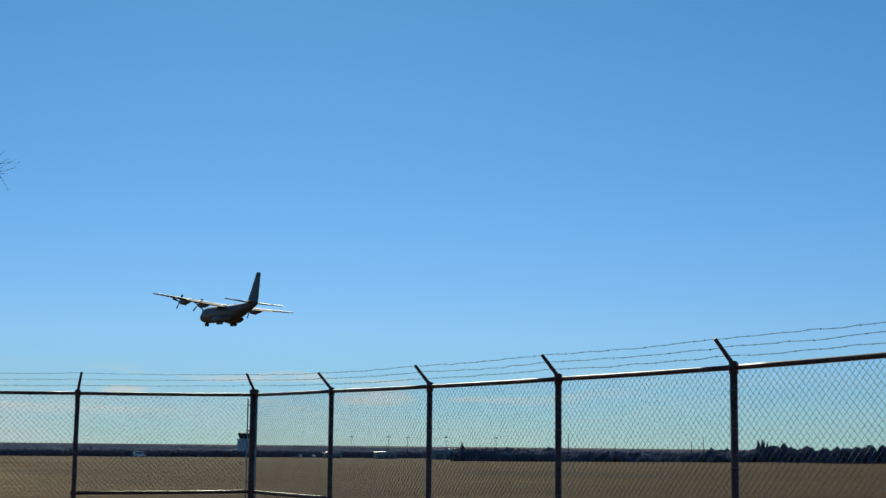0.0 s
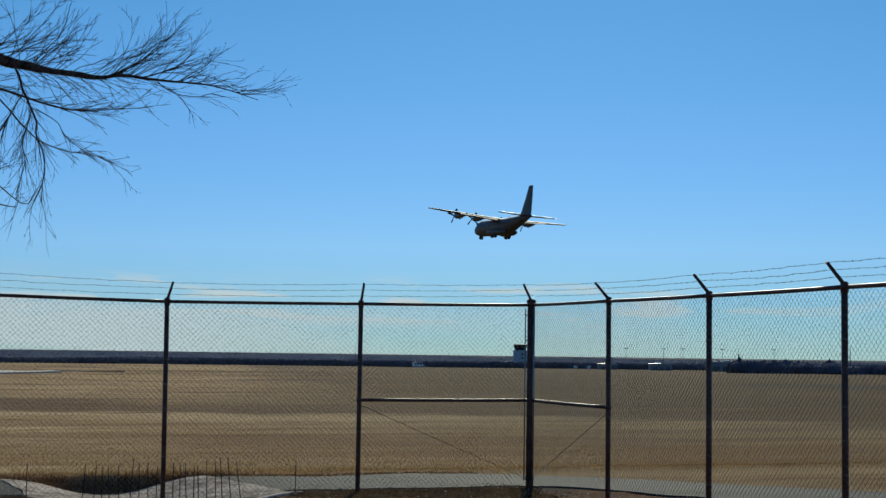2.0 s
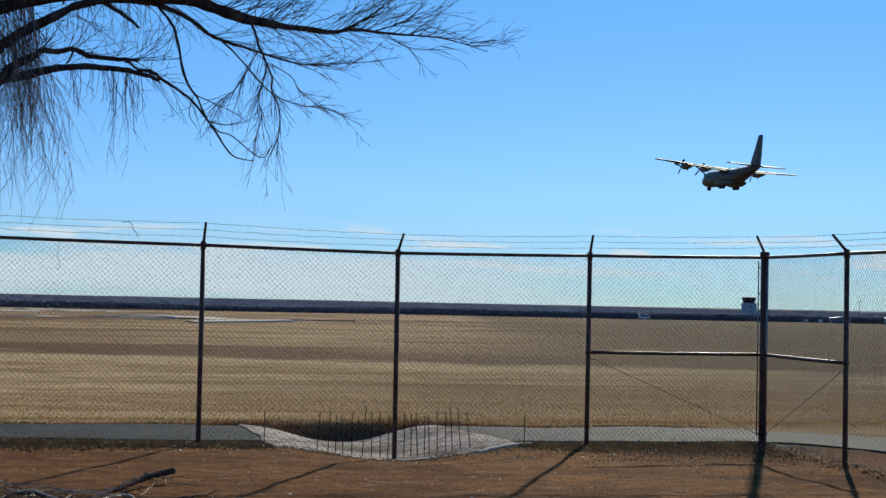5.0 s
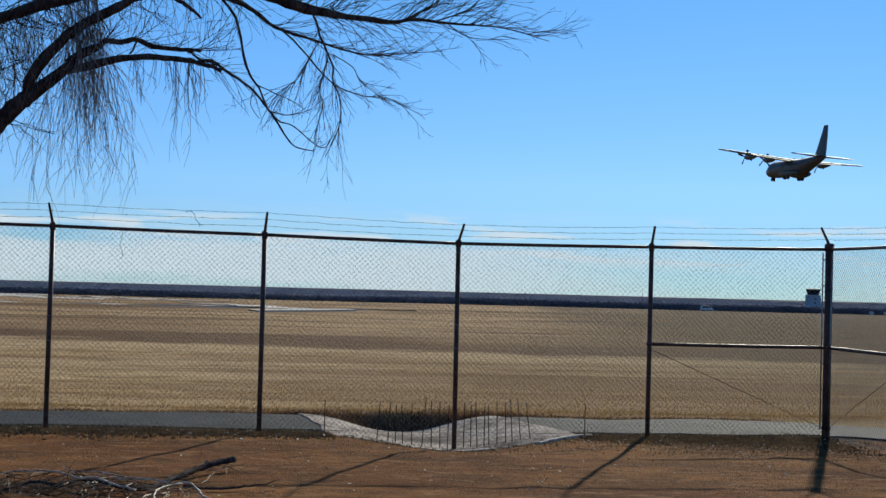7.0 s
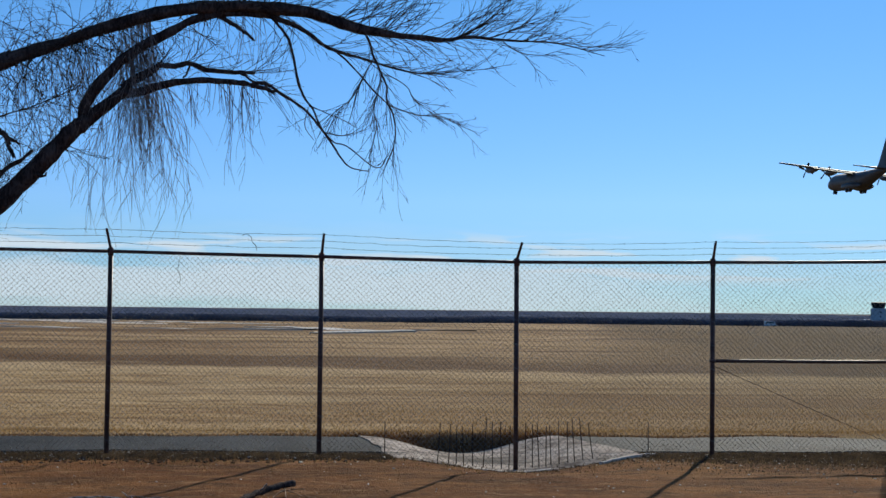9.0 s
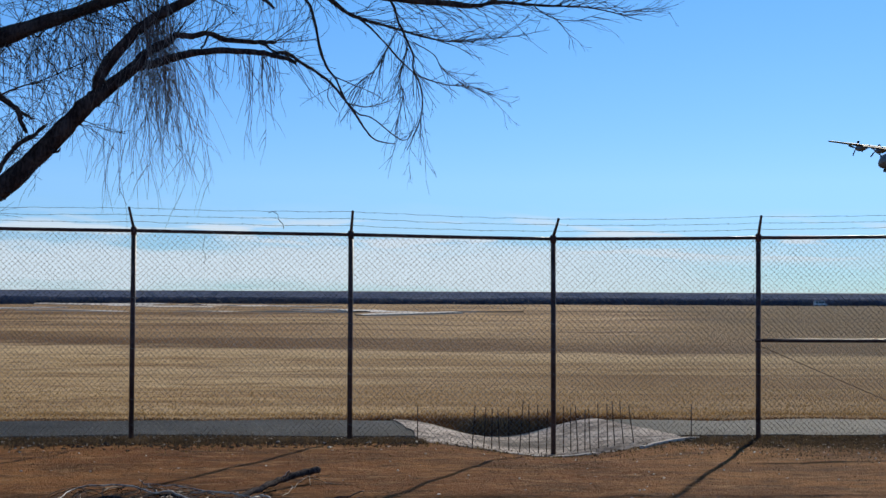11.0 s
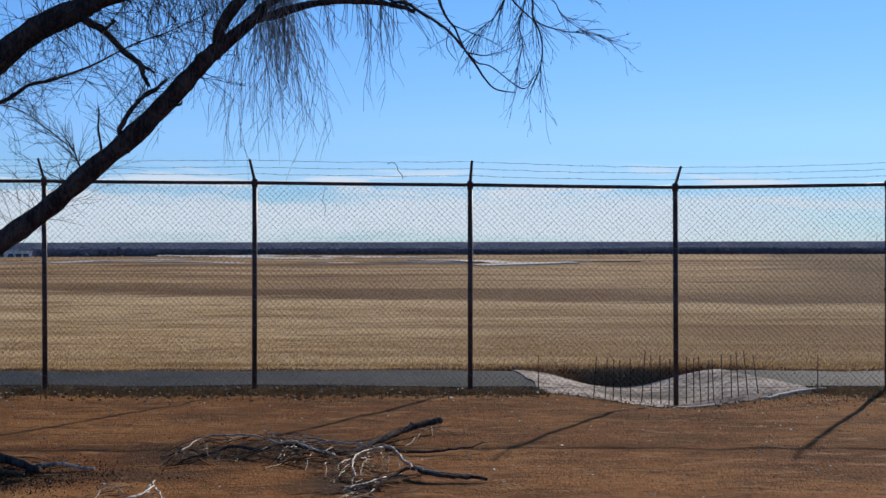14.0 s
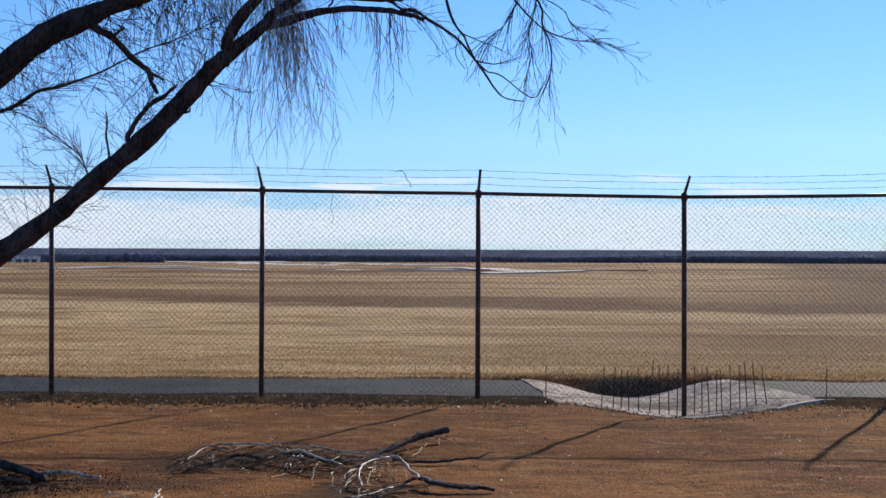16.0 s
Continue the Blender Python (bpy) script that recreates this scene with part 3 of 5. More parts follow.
def post(x, y, out, top=TOP, r=0.03, name="line_post", reach=0.2, rise=0.225, skew=0.0):
    low = ground_z(x, y) - 0.15
    lean = 0.02 * noise.noise((x, y, 1.5))
    p = rod(name, [(x + lean, y, low), (x, y, top - 0.03)], r, M_post, fence, sides=14)
    rod("post_cap", [(x, y, top - 0.05), (x, y, top + 0.035), (x, y, top + 0.05)], [r * 1.22, r * 1.22, r * 0.7], M_post, p, sides=14)
    o = Vector((out[0], out[1], 0))
    V, F = [], []
    a, b = Vector((x, y, top + 0.02)), Vector((x + skew, y, top + 0.03)) + o * reach + Vector((0, 0, rise))
    tube(V, F, [a, a.lerp(b, 0.5), b], [0.019, 0.017, 0.015], 6)
    raw("barb_arm", V, F, M_post, p)
    return a, b


def along(p, q, n, sag=0.0, jitter=0.0, seed=0.0):
    p, q = Vector(p), Vector(q)
    return [p.lerp(q, i / n) + Vector((0, 0, -4 * sag * (i / n) * (1 - i / n) + jitter * noise.noise((i * 0.7, seed, 0)))) for i in range(n + 1)]


left_arms = [post(x, y, (0, -1), tops[x, y], rise=up, skew=k) for (x, y), up, k in zip(left_posts, (0.225, 0.205, 0.24, 0.235, 0.225, 0.225, 0.225), (-0.02, 0.037, 0.02, -0.031, -0.015, 0.01, 0.0))]
right_arms = [post(x, y, (-1, 0), tops[x, y], reach=0.183, rise=0.188) for x, y in right_posts]
corner_arm = post(*corner, (-0.78, -0.5), tops[corner] + 0.03, 0.052, "corner_post", rise=0.215)


def mesh_panel(a, b):
    """Woven wire between two posts: slanting strands both ways, twisted round one another."""
    za, zb = tops[a], tops[b]
    a, b = Vector((*a, 0)), Vector((*b, 0))
    width = (b - a).length
    u = (b - a).normalized(); w = Vector((-u.y, u.x, 0))
    z1 = (za + zb) / 2 - 0.01
    pitch, r = 0.067, 0.0018
    def low(s):
        p = a + u * s
        return ground_z(p.x, p.y) + 0.03
    z0 = min(low(width * i / 6) for i in range(7))
    h = z1 - z0
    V, F = [], []
    k = -int(h / pitch) - 1
    while k * pitch < width + h:
        for sign in (1, -1):
            # strand: s = s0 + sign * (z - z0)
            s0 = k * pitch + (0 if sign > 0 else 0)
            if sign > 0:
                lo, hi = max(0, -s0), min(h, width - s0)
            else:
                lo, hi = max(0, s0 - width), min(h, s0)
            if hi - lo < 0.05:
                continue
            n = 5
            pts = []
            for i in range(n + 1):
                t = lo + (hi - lo) * i / n
                s = s0 + sign * t
                bulge = 0.012 * noise.noise((s * 1.1 + a.x, t * 1.1, a.y))
                pts.append(a + u * s + w * (bulge + sign * 0.003) + Vector((0, 0, z0 + t + (zb - za) * (s / width - 0.5) * t / h)))
            across = (u - Vector((0, 0, sign))).normalized() * r
            base = len(V)
            for q in pts:
                V.extend((tuple(q + across), tuple(q + w * r), tuple(q - across), tuple(q - w * r)))
            for i in range(n):
                for e in range(4):
                    g0, g1 = base + 4 * i + e, base + 4 * i + (e + 1) % 4
                    F.append((g0, g1, g1 + 4, g0 + 4))
        k += 1
    raw("mesh_panel", V, F, M_wire, fence, smooth=True)


def rail(a, b, name="top_rail", z=None, mat=M_post, r=0.0215):
    q = along((*a, z or tops[a]), (*b, z or tops[b]), 6, 0.004)
    V, F = [], []
    tube(V, F, q, r, 10)
    ob = raw(name, V, F, mat, fence, smooth=True)
    return ob


chain_left = [corner] + left_posts
chain_right = [corner] + right_posts
for chain in (chain_left, chain_right):
    for a, b in zip(chain, chain[1:]):
        mesh_panel(a, b)
        rail(a, b)
# bottom tension wire
for chain in (chain_left, chain_right):
    for a, b in zip(chain, chain[1:]):
        rod("tension_wire", [(x, y, max(ground_z(x, y), -0.02) + 0.05) for x, y in [(a[0] + (b[0] - a[0]) * i / 6, a[1] + (b[1] - a[1]) * i / 6) for i in range(7)]], 0.003, M_wire, fence, sides=4)
# braces and truss rods at the corner
for q in (left_posts[0], right_posts[0]):
    rail(q, corner, "brace_rail", 1.19, M_post, 0.0225)
    rod("truss_rod", [(*q, 1.13), (*corner, 0.12)], 0.0034, M_post, fence, sides=6)
    for z in (1.19, 0.14):
        x, y = (q if z > 1 else corner)
        rod("brace_band", [(x, y, z - 0.02), (x, y, z + 0.02)], 0.042 if z > 1 else 0.062, M_post, fence, sides=12)
# tension bars with their bands beside the corner post
for dx, dy in ((-0.085, 0), (0, -0.085)):
    x, y = corner[0] + dx, corner[1] + dy
    bar = rod("tension_bar", [(x, y, 0.12), (x, y, TOP - 0.02)], 0.009, M_galv, fence, "thin galvanised flat bar", sides=6)
    for i in range(7):
        z = 0.3 + i * 0.34
        rod("tie_band", [(x, y, z), (corner[0], corner[1], z)], 0.008, M_post, bar, sides=6)
# wire ties along the posts
for x, y in left_posts[:6] + right_posts[:4]:
    for i in range(8):
        z = 0.18 + i * 0.3
        V, F = [], []
        tube(V, F, [(x + 0.034 * math.cos(a), y + 0.034 * math.sin(a), z + 0.01 * math.sin(a * 2)) for a in np.linspace(0, 6.28, 9)], 0.003, 3)
        raw("wire_tie", V, F, M_wire, fence)


def barbed(arms, run):
    """Three strands from arm to arm with their barbs."""
    for s, share in enumerate((0.34, 0.66, 0.97)):
        V, F = [], []
        for i in range(len(arms) - 1):
            p, q = arms[i][0].lerp(arms[i][1], share), arms[i + 1][0].lerp(arms[i + 1][1], share)
            sag = 0.012 + 0.012 * abs(noise.noise((i * 1.7, s, run)))
            pts = along(p, q, 16, sag, 0.012, i * 3.1 + s)
            tube(V, F, pts, 0.0026, 4, cap=False)
            n = int((q - p).length / 0.127)
            for k in range(1, n):
                t = k / n * 16
                c = pts[int(t)].lerp(pts[min(16, int(t) + 1)], t - int(t))
                for a in (0.6, 2.2):
                    d = Vector((0.3 * math.cos(a + k), 0.3 * math.sin(a + k), math.sin(a))).normalized() * 0.009
                    tube(V, F, [c - d, c + d], 0.0017, 3, cap=False)
        raw("barbed_wire", V, F, M_barb, fence)


barbed([corner_arm] + left_arms, 0)
barbed([corner_arm] + right_arms, 1)

# loose twist of wire that hangs over the strands
loose = [(-0.97, 8.8, 2.68), (-0.92, 8.8, 2.70), (-0.86, 8.8, 2.66), (-0.85, 8.79, 2.60), (-0.80, 8.78, 2.55), (-0.79, 8.8, 2.50)]
tagged(rod("wire_scrap", loose, 0.004, M_barb, sides=5), "short bent scrap of wire caught on the barbed strands", "wire")
tagged(rod("hanging_wire", [(-1.72, 8.97, 2.43), (-1.75, 8.96, 2.25), (-1.71, 8.95, 2.16), (-1.73, 8.95, 2.08)], 0.003, M_barb, sides=5), "thin loose wire hanging from the top rail", "wire")

# iron pickets that close the gap under the fence
rng = random.Random(4)
pickets = (0.81, 1.46, 1.6, 1.7, 1.8, 1.91, 2.03, 2.16, 2.27, 2.36, 2.57, 2.66, 2.75, 2.83, 2.9, 3.0, 3.11, 3.2, 3.31, 3.44, 4.13)
leans = (0.0, 0.04, 0.03, 0.005, -0.027, -0.01, 0.05, -0.012, -0.015, 0.015, 0.0, -0.006, -0.037, 0.0, -0.027, -0.015, -0.015, -0.043, -0.06, -0.08, 0.0)
for x, lean in zip(pickets, leans):
    low = ground_z(x, FENCE_Y + 0.06) - 0.1
    top = 0.4 + rng.uniform(-0.05, 0.03) + (0.04 if abs(lean) > 0.03 or x in (0.81, 4.13) else 0.0)
    tagged(rod("iron_picket", [(x, FENCE_Y + 0.06, low), (x + lean * 0.5, FENCE_Y + 0.06, (low + top) / 2), (x + lean, FENCE_Y + 0.055, top)], 0.0062, M_rust, sides=6),
           "thin rusty iron rod driven in below the fence", "picket", "pickets in the drain")


# ---- tree ----
tree = empty("tree", "bare winter willow with a leaning forked trunk and drooping twigs", "tree", at=(0, 0, 0))
trng = random.Random(11)


def smooth_path(points, per=5):
    """Catmull-Rom through the points."""
    p = [Vector(q) for q in points]
    p = [p[0] * 2 - p[1]] + p + [p[-1] * 2 - p[-2]]
    out = []
    for i in range(1, len(p) - 2):
        for k in range(per):
            t = k / per
            a, b, c, d = p[i - 1], p[i], p[i + 1], p[i + 2]
            out.append(0.5 * (2 * b + (c - a) * t + (2 * a - 5 * b + 4 * c - d) * t * t + (3 * b - a - 3 * c + d) * t ** 3))
    return out + [p[-2]]


Y = 5.5  # the crown spreads in about this plane


def limb(points, radii, depth=(0.0, 0.0), name="limb", sides=9, rough=0.012):
    """A limb through (x, z) points, its radius eased through the given values, its depth from one offset to another."""
    n = len(points)
    q = smooth_path([(x, Y + depth[0] + (depth[1] - depth[0]) * i / (n - 1), z) for i, (x, z) in enumerate(points)])
    seed = points[0][0] * 3.3 + points[-1][1]
    m = len(q)
    path, rad = [], []
    for i, v in enumerate(q):
        s = i / (m - 1) * (len(radii) - 1)
        k = min(len(radii) - 2, int(s))
        r = radii[k] + (radii[k + 1] - radii[k]) * (s - k)
        wobble = Vector((noise.noise((i * 0.5, seed, 0)), noise.noise((i * 0.5, seed, 4)), noise.noise((i * 0.5, seed, 8))))
        path.append(v + wobble * min(rough, r * 0.6))
        rad.append(r * (1 + 0.2 * noise.noise((i * 0.7, seed, 20)) + 0.16 * noise.noise((i * 2.3, seed, 31))))
    V, F = [], []
    tube(V, F, path, rad, sides)
    raw(name, V, F, M_bark, tree, smooth=True)
    return path


trunk = limb([(-6.75, -0.2), (-6.6, 0.4), (-6.35, 1.0), (-6.15, 1.6)], [0.36, 0.31, 0.28], name="trunk", sides=14, rough=0.04)
A = limb([(-6.4, 0.75), (-5.6, 1.2), (-4.82, 1.6), (-4.22, 1.98), (-3.68, 2.43), (-3.14, 2.89), (-2.78, 3.26), (-2.56, 3.5), (-2.4, 3.64), (-2.2, 3.8), (-2.0, 3.98)],
         [0.13, 0.115, 0.1, 0.098, 0.094, 0.088, 0.08, 0.062, 0.052], sides=14)
A1 = limb([(-2.1, 3.9), (-1.91, 3.93), (-1.6, 4.02), (-1.27, 4.06), (-0.91, 4.04), (-0.7, 4.0), (-0.55, 3.95)], [0.052, 0.046, 0.034, 0.028, 0.024, 0.017], (0, -0.1))
A1b = limb([(-0.78, 4.03), (-0.65, 4.04), (-0.46, 3.92), (-0.23, 3.76), (-0.05, 3.55), (0.12, 3.3), (0.22, 3.21), (0.4, 3.18)], [0.016, 0.016, 0.014, 0.012, 0.008, 0.0045], (-0.08, -0.1), sides=7, rough=0.02)
A1c = limb([(-0.05, 3.55), (0.05, 3.46), (0.18, 3.42), (0.41, 3.24), (0.5, 3.22), (0.55, 3.27)], [0.008, 0.006, 0.004], (-0.1, -0.12), sides=6, rough=0.02)
A2 = limb([(-2.05, 3.96), (-1.91, 4.08), (-1.77, 4.15), (-1.69, 4.22), (-1.55, 4.21), (-1.42, 4.25), (-1.19, 4.18), (-0.91, 4.18), (-0.76, 4.17)], [0.05, 0.04, 0.03, 0.027, 0.022, 0.016], (0, 0.15))
A2b = limb([(-0.93, 4.18), (-0.85, 4.13), (-0.77, 4.07), (-0.63, 4.03)], [0.014, 0.012, 0.013], (0.13, -0.05), sides=7)
A2c = limb([(-1.4, 4.24), (-1.43, 4.14), (-1.46, 4.09)], [0.012, 0.01], (0.1, 0.0), "stub", 6)
A3 = limb([(-2.42, 3.68), (-2.4, 3.84), (-2.19, 4.12), (-2.0, 4.31), (-1.65, 4.53), (-1.32, 4.7), (-0.95, 4.77), (-0.59, 4.74), (-0.29, 4.63), (-0.02, 4.45), (0.3, 4.36), (0.76, 4.24), (1.05, 4.22), (1.43, 4.27)],
          [0.062, 0.056, 0.05, 0.04, 0.032, 0.024, 0.014, 0.008, 0.003], (0, 0.2))
A3s = limb([(-1.12, 4.74), (-0.95, 4.63), (-0.85, 4.56), (-0.77, 4.48)], [0.026, 0.02, 0.013], (0.1, 0.0), "stub", 7)
A3l = limb([(-0.05, 4.47), (0.1, 4.38), (0.27, 4.22), (0.56, 3.92), (0.86, 3.8), (1.12, 3.78), (1.38, 3.7)], [0.012, 0.009, 0.006, 0.003], (0.12, 0.2), sides=6, rough=0.02)
A4 = limb([(-0.6, 4.74), (-0.5, 4.62), (-0.4, 4.45), (-0.32, 4.07), (-0.26, 3.92), (-0.17, 3.79), (-0.06, 3.55)], [0.016, 0.015, 0.012, 0.009], (0.1, -0.1), sides=7, rough=0.02)
A4b = limb([(-0.21, 3.83), (0.0, 3.74), (0.13, 3.69)], [0.007, 0.003], (-0.08, -0.1), sides=5)
A4c = limb([(-0.06, 3.56), (0.1, 3.53), (0.25, 3.56), (0.34, 3.59)], [0.007, 0.003], (-0.1, -0.12), sides=5)
A4d = limb([(-0.22, 3.8), (-0.25, 3.62), (-0.16, 3.48)], [0.006, 0.003], (-0.1, -0.1), sides=5)
B = limb([(-6.3, 1.3), (-5.6, 2.55), (-4.82, 3.28), (-4.3, 3.75), (-3.79, 4.0), (-3.25, 4.21), (-2.66, 4.42), (-2.06, 4.64), (-1.5, 4.78), (-0.9, 4.83), (-0.3, 4.8), (0.18, 4.66), (0.6, 4.59), (1.12, 4.54), (1.4, 4.58), (1.84, 4.55), (2.3, 4.54), (2.8, 4.42)],
         [0.2, 0.15, 0.13, 0.115, 0.085, 0.06, 0.06, 0.062, 0.062, 0.056, 0.034, 0.021, 0.014, 0.008, 0.003], (0.1, 0), sides=12)
Bu = limb([(1.6, 4.57), (1.74, 4.62), (1.92, 4.7), (2.03, 4.79), (2.15, 4.9)], [0.009, 0.006, 0.003], (0, 0.1), sides=6)
Bv = limb([(1.3, 4.57), (1.51, 4.69), (1.68, 4.81), (1.85, 4.98)], [0.009, 0.006, 0.003], (0, -0.1), sides=6)
Bl = limb([(1.72, 4.56), (1.86, 4.46), (1.98, 4.42), (2.16, 4.41), (2.3, 4.45), (2.45, 4.43)], [0.006, 0.004, 0.0025], sides=5)
B1 = limb([(0.32, 4.64), (0.39, 4.49), (0.43, 4.35), (0.56, 4.07), (0.57, 3.92), (0.65, 3.7), (0.64, 3.43), (0.51, 3.12)], [0.014, 0.012, 0.01, 0.007, 0.003], (0, -0.05), sides=7, rough=0.02)
B1b = limb([(0.52, 4.19), (0.49, 4.03), (0.44, 3.83), (0.47, 3.63), (0.39, 3.31)], [0.007, 0.005, 0.0025], sides=5, rough=0.02)
B1c = limb([(0.43, 4.33), (0.33, 4.14), (0.22, 3.93), (0.11, 3.84), (0.0, 3.74)], [0.007, 0.005, 0.0025], (0, 0.1), sides=5, rough=0.02)
B1d = limb([(0.56, 4.18), (0.77, 4.06), (0.85, 3.93), (1.03, 3.8), (1.21, 3.67)], [0.006, 0.004, 0.0025], (0, 0.1), sides=5, rough=0.02)
B3 = limb([(-3.86, 4), (-3.68, 3.87), (-3.52, 3.79), (-3.28, 3.55), (-3.17, 3.47), (-3.12, 3.36), (-3.06, 3.24)], [0.045, 0.036, 0.03, 0.024, 0.018], (0.0, -0.15))
B3b = limb([(-3.24, 3.52), (-3.12, 3.44), (-3.01, 3.38)], [0.018, 0.012], (-0.1, -0.1), "stub", 6)
B3c = limb([(-3.5, 3.77), (-3.43, 3.84), (-3.38, 3.87)], [0.018, 0.013], (-0.1, -0.1), "stub", 6)
B4 = limb([(-5.18, 2.89), (-4.5, 3.09), (-4.34, 3.17), (-4.17, 3.27), (-4.01, 3.29), (-3.58, 3.44), (-3.2, 3.63), (-2.87, 3.74), (-2.58, 3.87)], [0.024, 0.02, 0.016, 0.011, 0.007, 0.003], (-0.1, -0.25), sides=7, rough=0.03)
B5 = limb([(-4.63, 3.34), (-4.34, 3.54), (-4.17, 3.63), (-3.96, 3.78), (-3.73, 3.92)], [0.018, 0.014, 0.01], (-0.1, -0.15), sides=7)
A5 = limb([(-3.32, 2.74), (-3.36, 2.84), (-3.28, 2.98), (-3.22, 3.06), (-3.12, 3.16), (-3.01, 3.22), (-2.9, 3.32)], [0.026, 0.024, 0.021, 0.017], (-0.05, -0.1), sides=8)
A6 = limb([(-3.53, 2.56), (-3.54, 2.68), (-3.57, 2.85), (-3.56, 3.01), (-3.57, 3.08)], [0.015, 0.011, 0.006], (-0.05, -0.05), sides=6)
A7 = limb([(-3.7, 2.42), (-3.75, 2.52), (-3.79, 2.64), (-3.93, 2.77), (-4.26, 3.01), (-4.54, 3.1)], [0.012, 0.008, 0.005, 0.003], (-0.05, -0.2), sides=6, rough=0.02)
for x, z, dx, dz in ((-3.12, 2.85, 0.14, 0.07), (-3.29, 2.7, 0.09, -0.02), (-3.4, 2.64, 0.14, -0.02), (-3.2, 2.78, 0.07, 0.0), (-2.82, 3.06, 0.06, 0.05)):
    limb([(x - 0.06, z + 0.04), (x + dx * 0.5, z + dz * 0.3), (x + dx, z + dz)], [0.022, 0.012, 0.007], (-0.05, -0.08), "stub", 6)

TW_V, TW_F = [], []
CU_V, CU_F = [], []


def twig(p, d, length, r, droop, depth, fork=0.4, kink=0.09, V=TW_V, F=TW_F):
    """A thin shoot that bends with its own weight and forks at narrow angles."""
    steps = max(4, int(length / 0.065))
    pts, q, d = [Vector(p)], Vector(p), Vector(d).normalized()
    drift = Vector((trng.gauss(0, 0.03), trng.gauss(0, 0.03), trng.gauss(0, 0.03)))
    for i in range(steps):
        d = (d + drift + Vector((trng.gauss(0, kink), trng.gauss(0, kink), trng.gauss(0, kink) - droop * (i + 1) / steps))).normalized()
        q = q + d * (length / steps)
        pts.append(q.copy())
        if depth > 0 and i > 0 and trng.random() < fork:
            side = Vector((trng.gauss(0, 1), trng.gauss(0, 0.6), trng.gauss(0, 0.8))).normalized()
            twig(q, d + side * trng.uniform(0.4, 0.8), length * (1 - i / steps * 0.6) * trng.uniform(0.3, 0.65), max(0.0019, r * 0.68), droop, depth - 1, fork, kink, V, F)
    tube(V, F, pts, [r + (r * 0.42 - r) * i / steps for i in range(steps + 1)], 3, cap=False)


def at(path, share):
    s = share * (len(path) - 1)
    i = min(len(path) - 2, int(s))
    return path[i].lerp(path[i + 1], s - i), (path[i + 1] - path[i]).normalized()


def shoots(path, lo, hi, count, length, r, droop, way, spread_, depth, fork=0.4, kink=0.09):
    """Sends shoots off a stretch of a limb: along it, sideways and up by way."""
    for _ in range(count):
        p, along_ = at(path, trng.uniform(lo, hi))
        d = along_ * way[0] + Vector((way[1], 0, way[2])) + Vector((trng.gauss(0, spread_), trng.gauss(0, spread_), trng.gauss(0, spread_)))
        twig(p, d, length * trng.uniform(0.55, 1.3), r, droop, depth, fork, kink)


def curtain(path, lo, hi, count, length, r=0.0036, lean=0.12, wide=0.2):
    """Long shoots that hang almost straight down from a limb, with short ones along them."""
    for _ in range(count):
        p, _a = at(path, trng.uniform(lo, hi))
        d = Vector((lean + trng.gauss(0, wide), trng.gauss(0, wide), -1))
        twig(p, d, length * trng.uniform(0.45, 1.15), r, 0.3, 1, 0.3, 0.08, CU_V, CU_F)


# fans that sweep up and out along the long upper limb
shoots(B, 0.62, 0.78, 32, 0.75, 0.005, -0.02, (0.9, 0.1, 0.75), 0.3, 2, 0.4, 0.11)
shoots(B, 0.78, 0.9, 22, 0.7, 0.0046, -0.01, (1.0, 0.1, 0.6), 0.28, 2, 0.36, 0.11)
shoots(B, 0.88, 0.99, 22, 0.5, 0.004, 0.0, (1.0, 0.1, 0.42), 0.2, 2, 0.34)
shoots(Bu, 0.1, 1.0, 11, 0.55, 0.004, 0.0, (1.0, 0.3, 0.1), 0.24, 2, 0.34)
shoots(Bv, 0.1, 1.0, 9, 0.55, 0.004, 0.0, (1.0, 0.3, 0.1), 0.24, 2, 0.34)
shoots(Bl, 0.1, 1.0, 7, 0.4, 0.003, 0.02, (1.0, 0.2, -0.05), 0.2, 1, 0.3)
shoots(B, 0.52, 0.7, 30, 0.6, 0.005, 0.0, (0.7, 0.1, 0.6), 0.45, 2, 0.36)
shoots(B, 0.66, 0.78, 16, 0.5, 0.0042, 0.03, (0.9, 0.2, -0.35), 0.22, 2, 0.34)
# level fans from the second arch
shoots(A3, 0.66, 1.0, 44, 0.42, 0.004, 0.01, (1.0, 0.3, 0.2), 0.3, 2, 0.4)
shoots(A3l, 0.45, 0.95, 20, 0.32, 0.0038, 0.03, (1.0, 0.3, -0.1), 0.26, 2, 0.36)
shoots(B1d, 0.2, 1.0, 12, 0.28, 0.0036, 0.03, (1.0, 0.3, -0.1), 0.26, 2, 0.34)
shoots(A3, 0.3, 0.62, 40, 0.5, 0.0042, 0.15, (0.5, 0.0, -0.2), 0.5, 2, 0.36)
shoots(A2, 0.2, 1.0, 40, 0.45, 0.0042, -0.02, (0.6, 0.3, 0.45), 0.4, 2, 0.36)
shoots(A1, 0.3, 1.0, 18, 0.4, 0.004, 0.08, (0.8, 0.2, 0.15), 0.4, 2, 0.34)
shoots(A1b, 0.0, 0.5, 14, 0.35, 0.0036, 0.08, (0.4, 0.1, -0.3), 0.45, 1, 0.36)
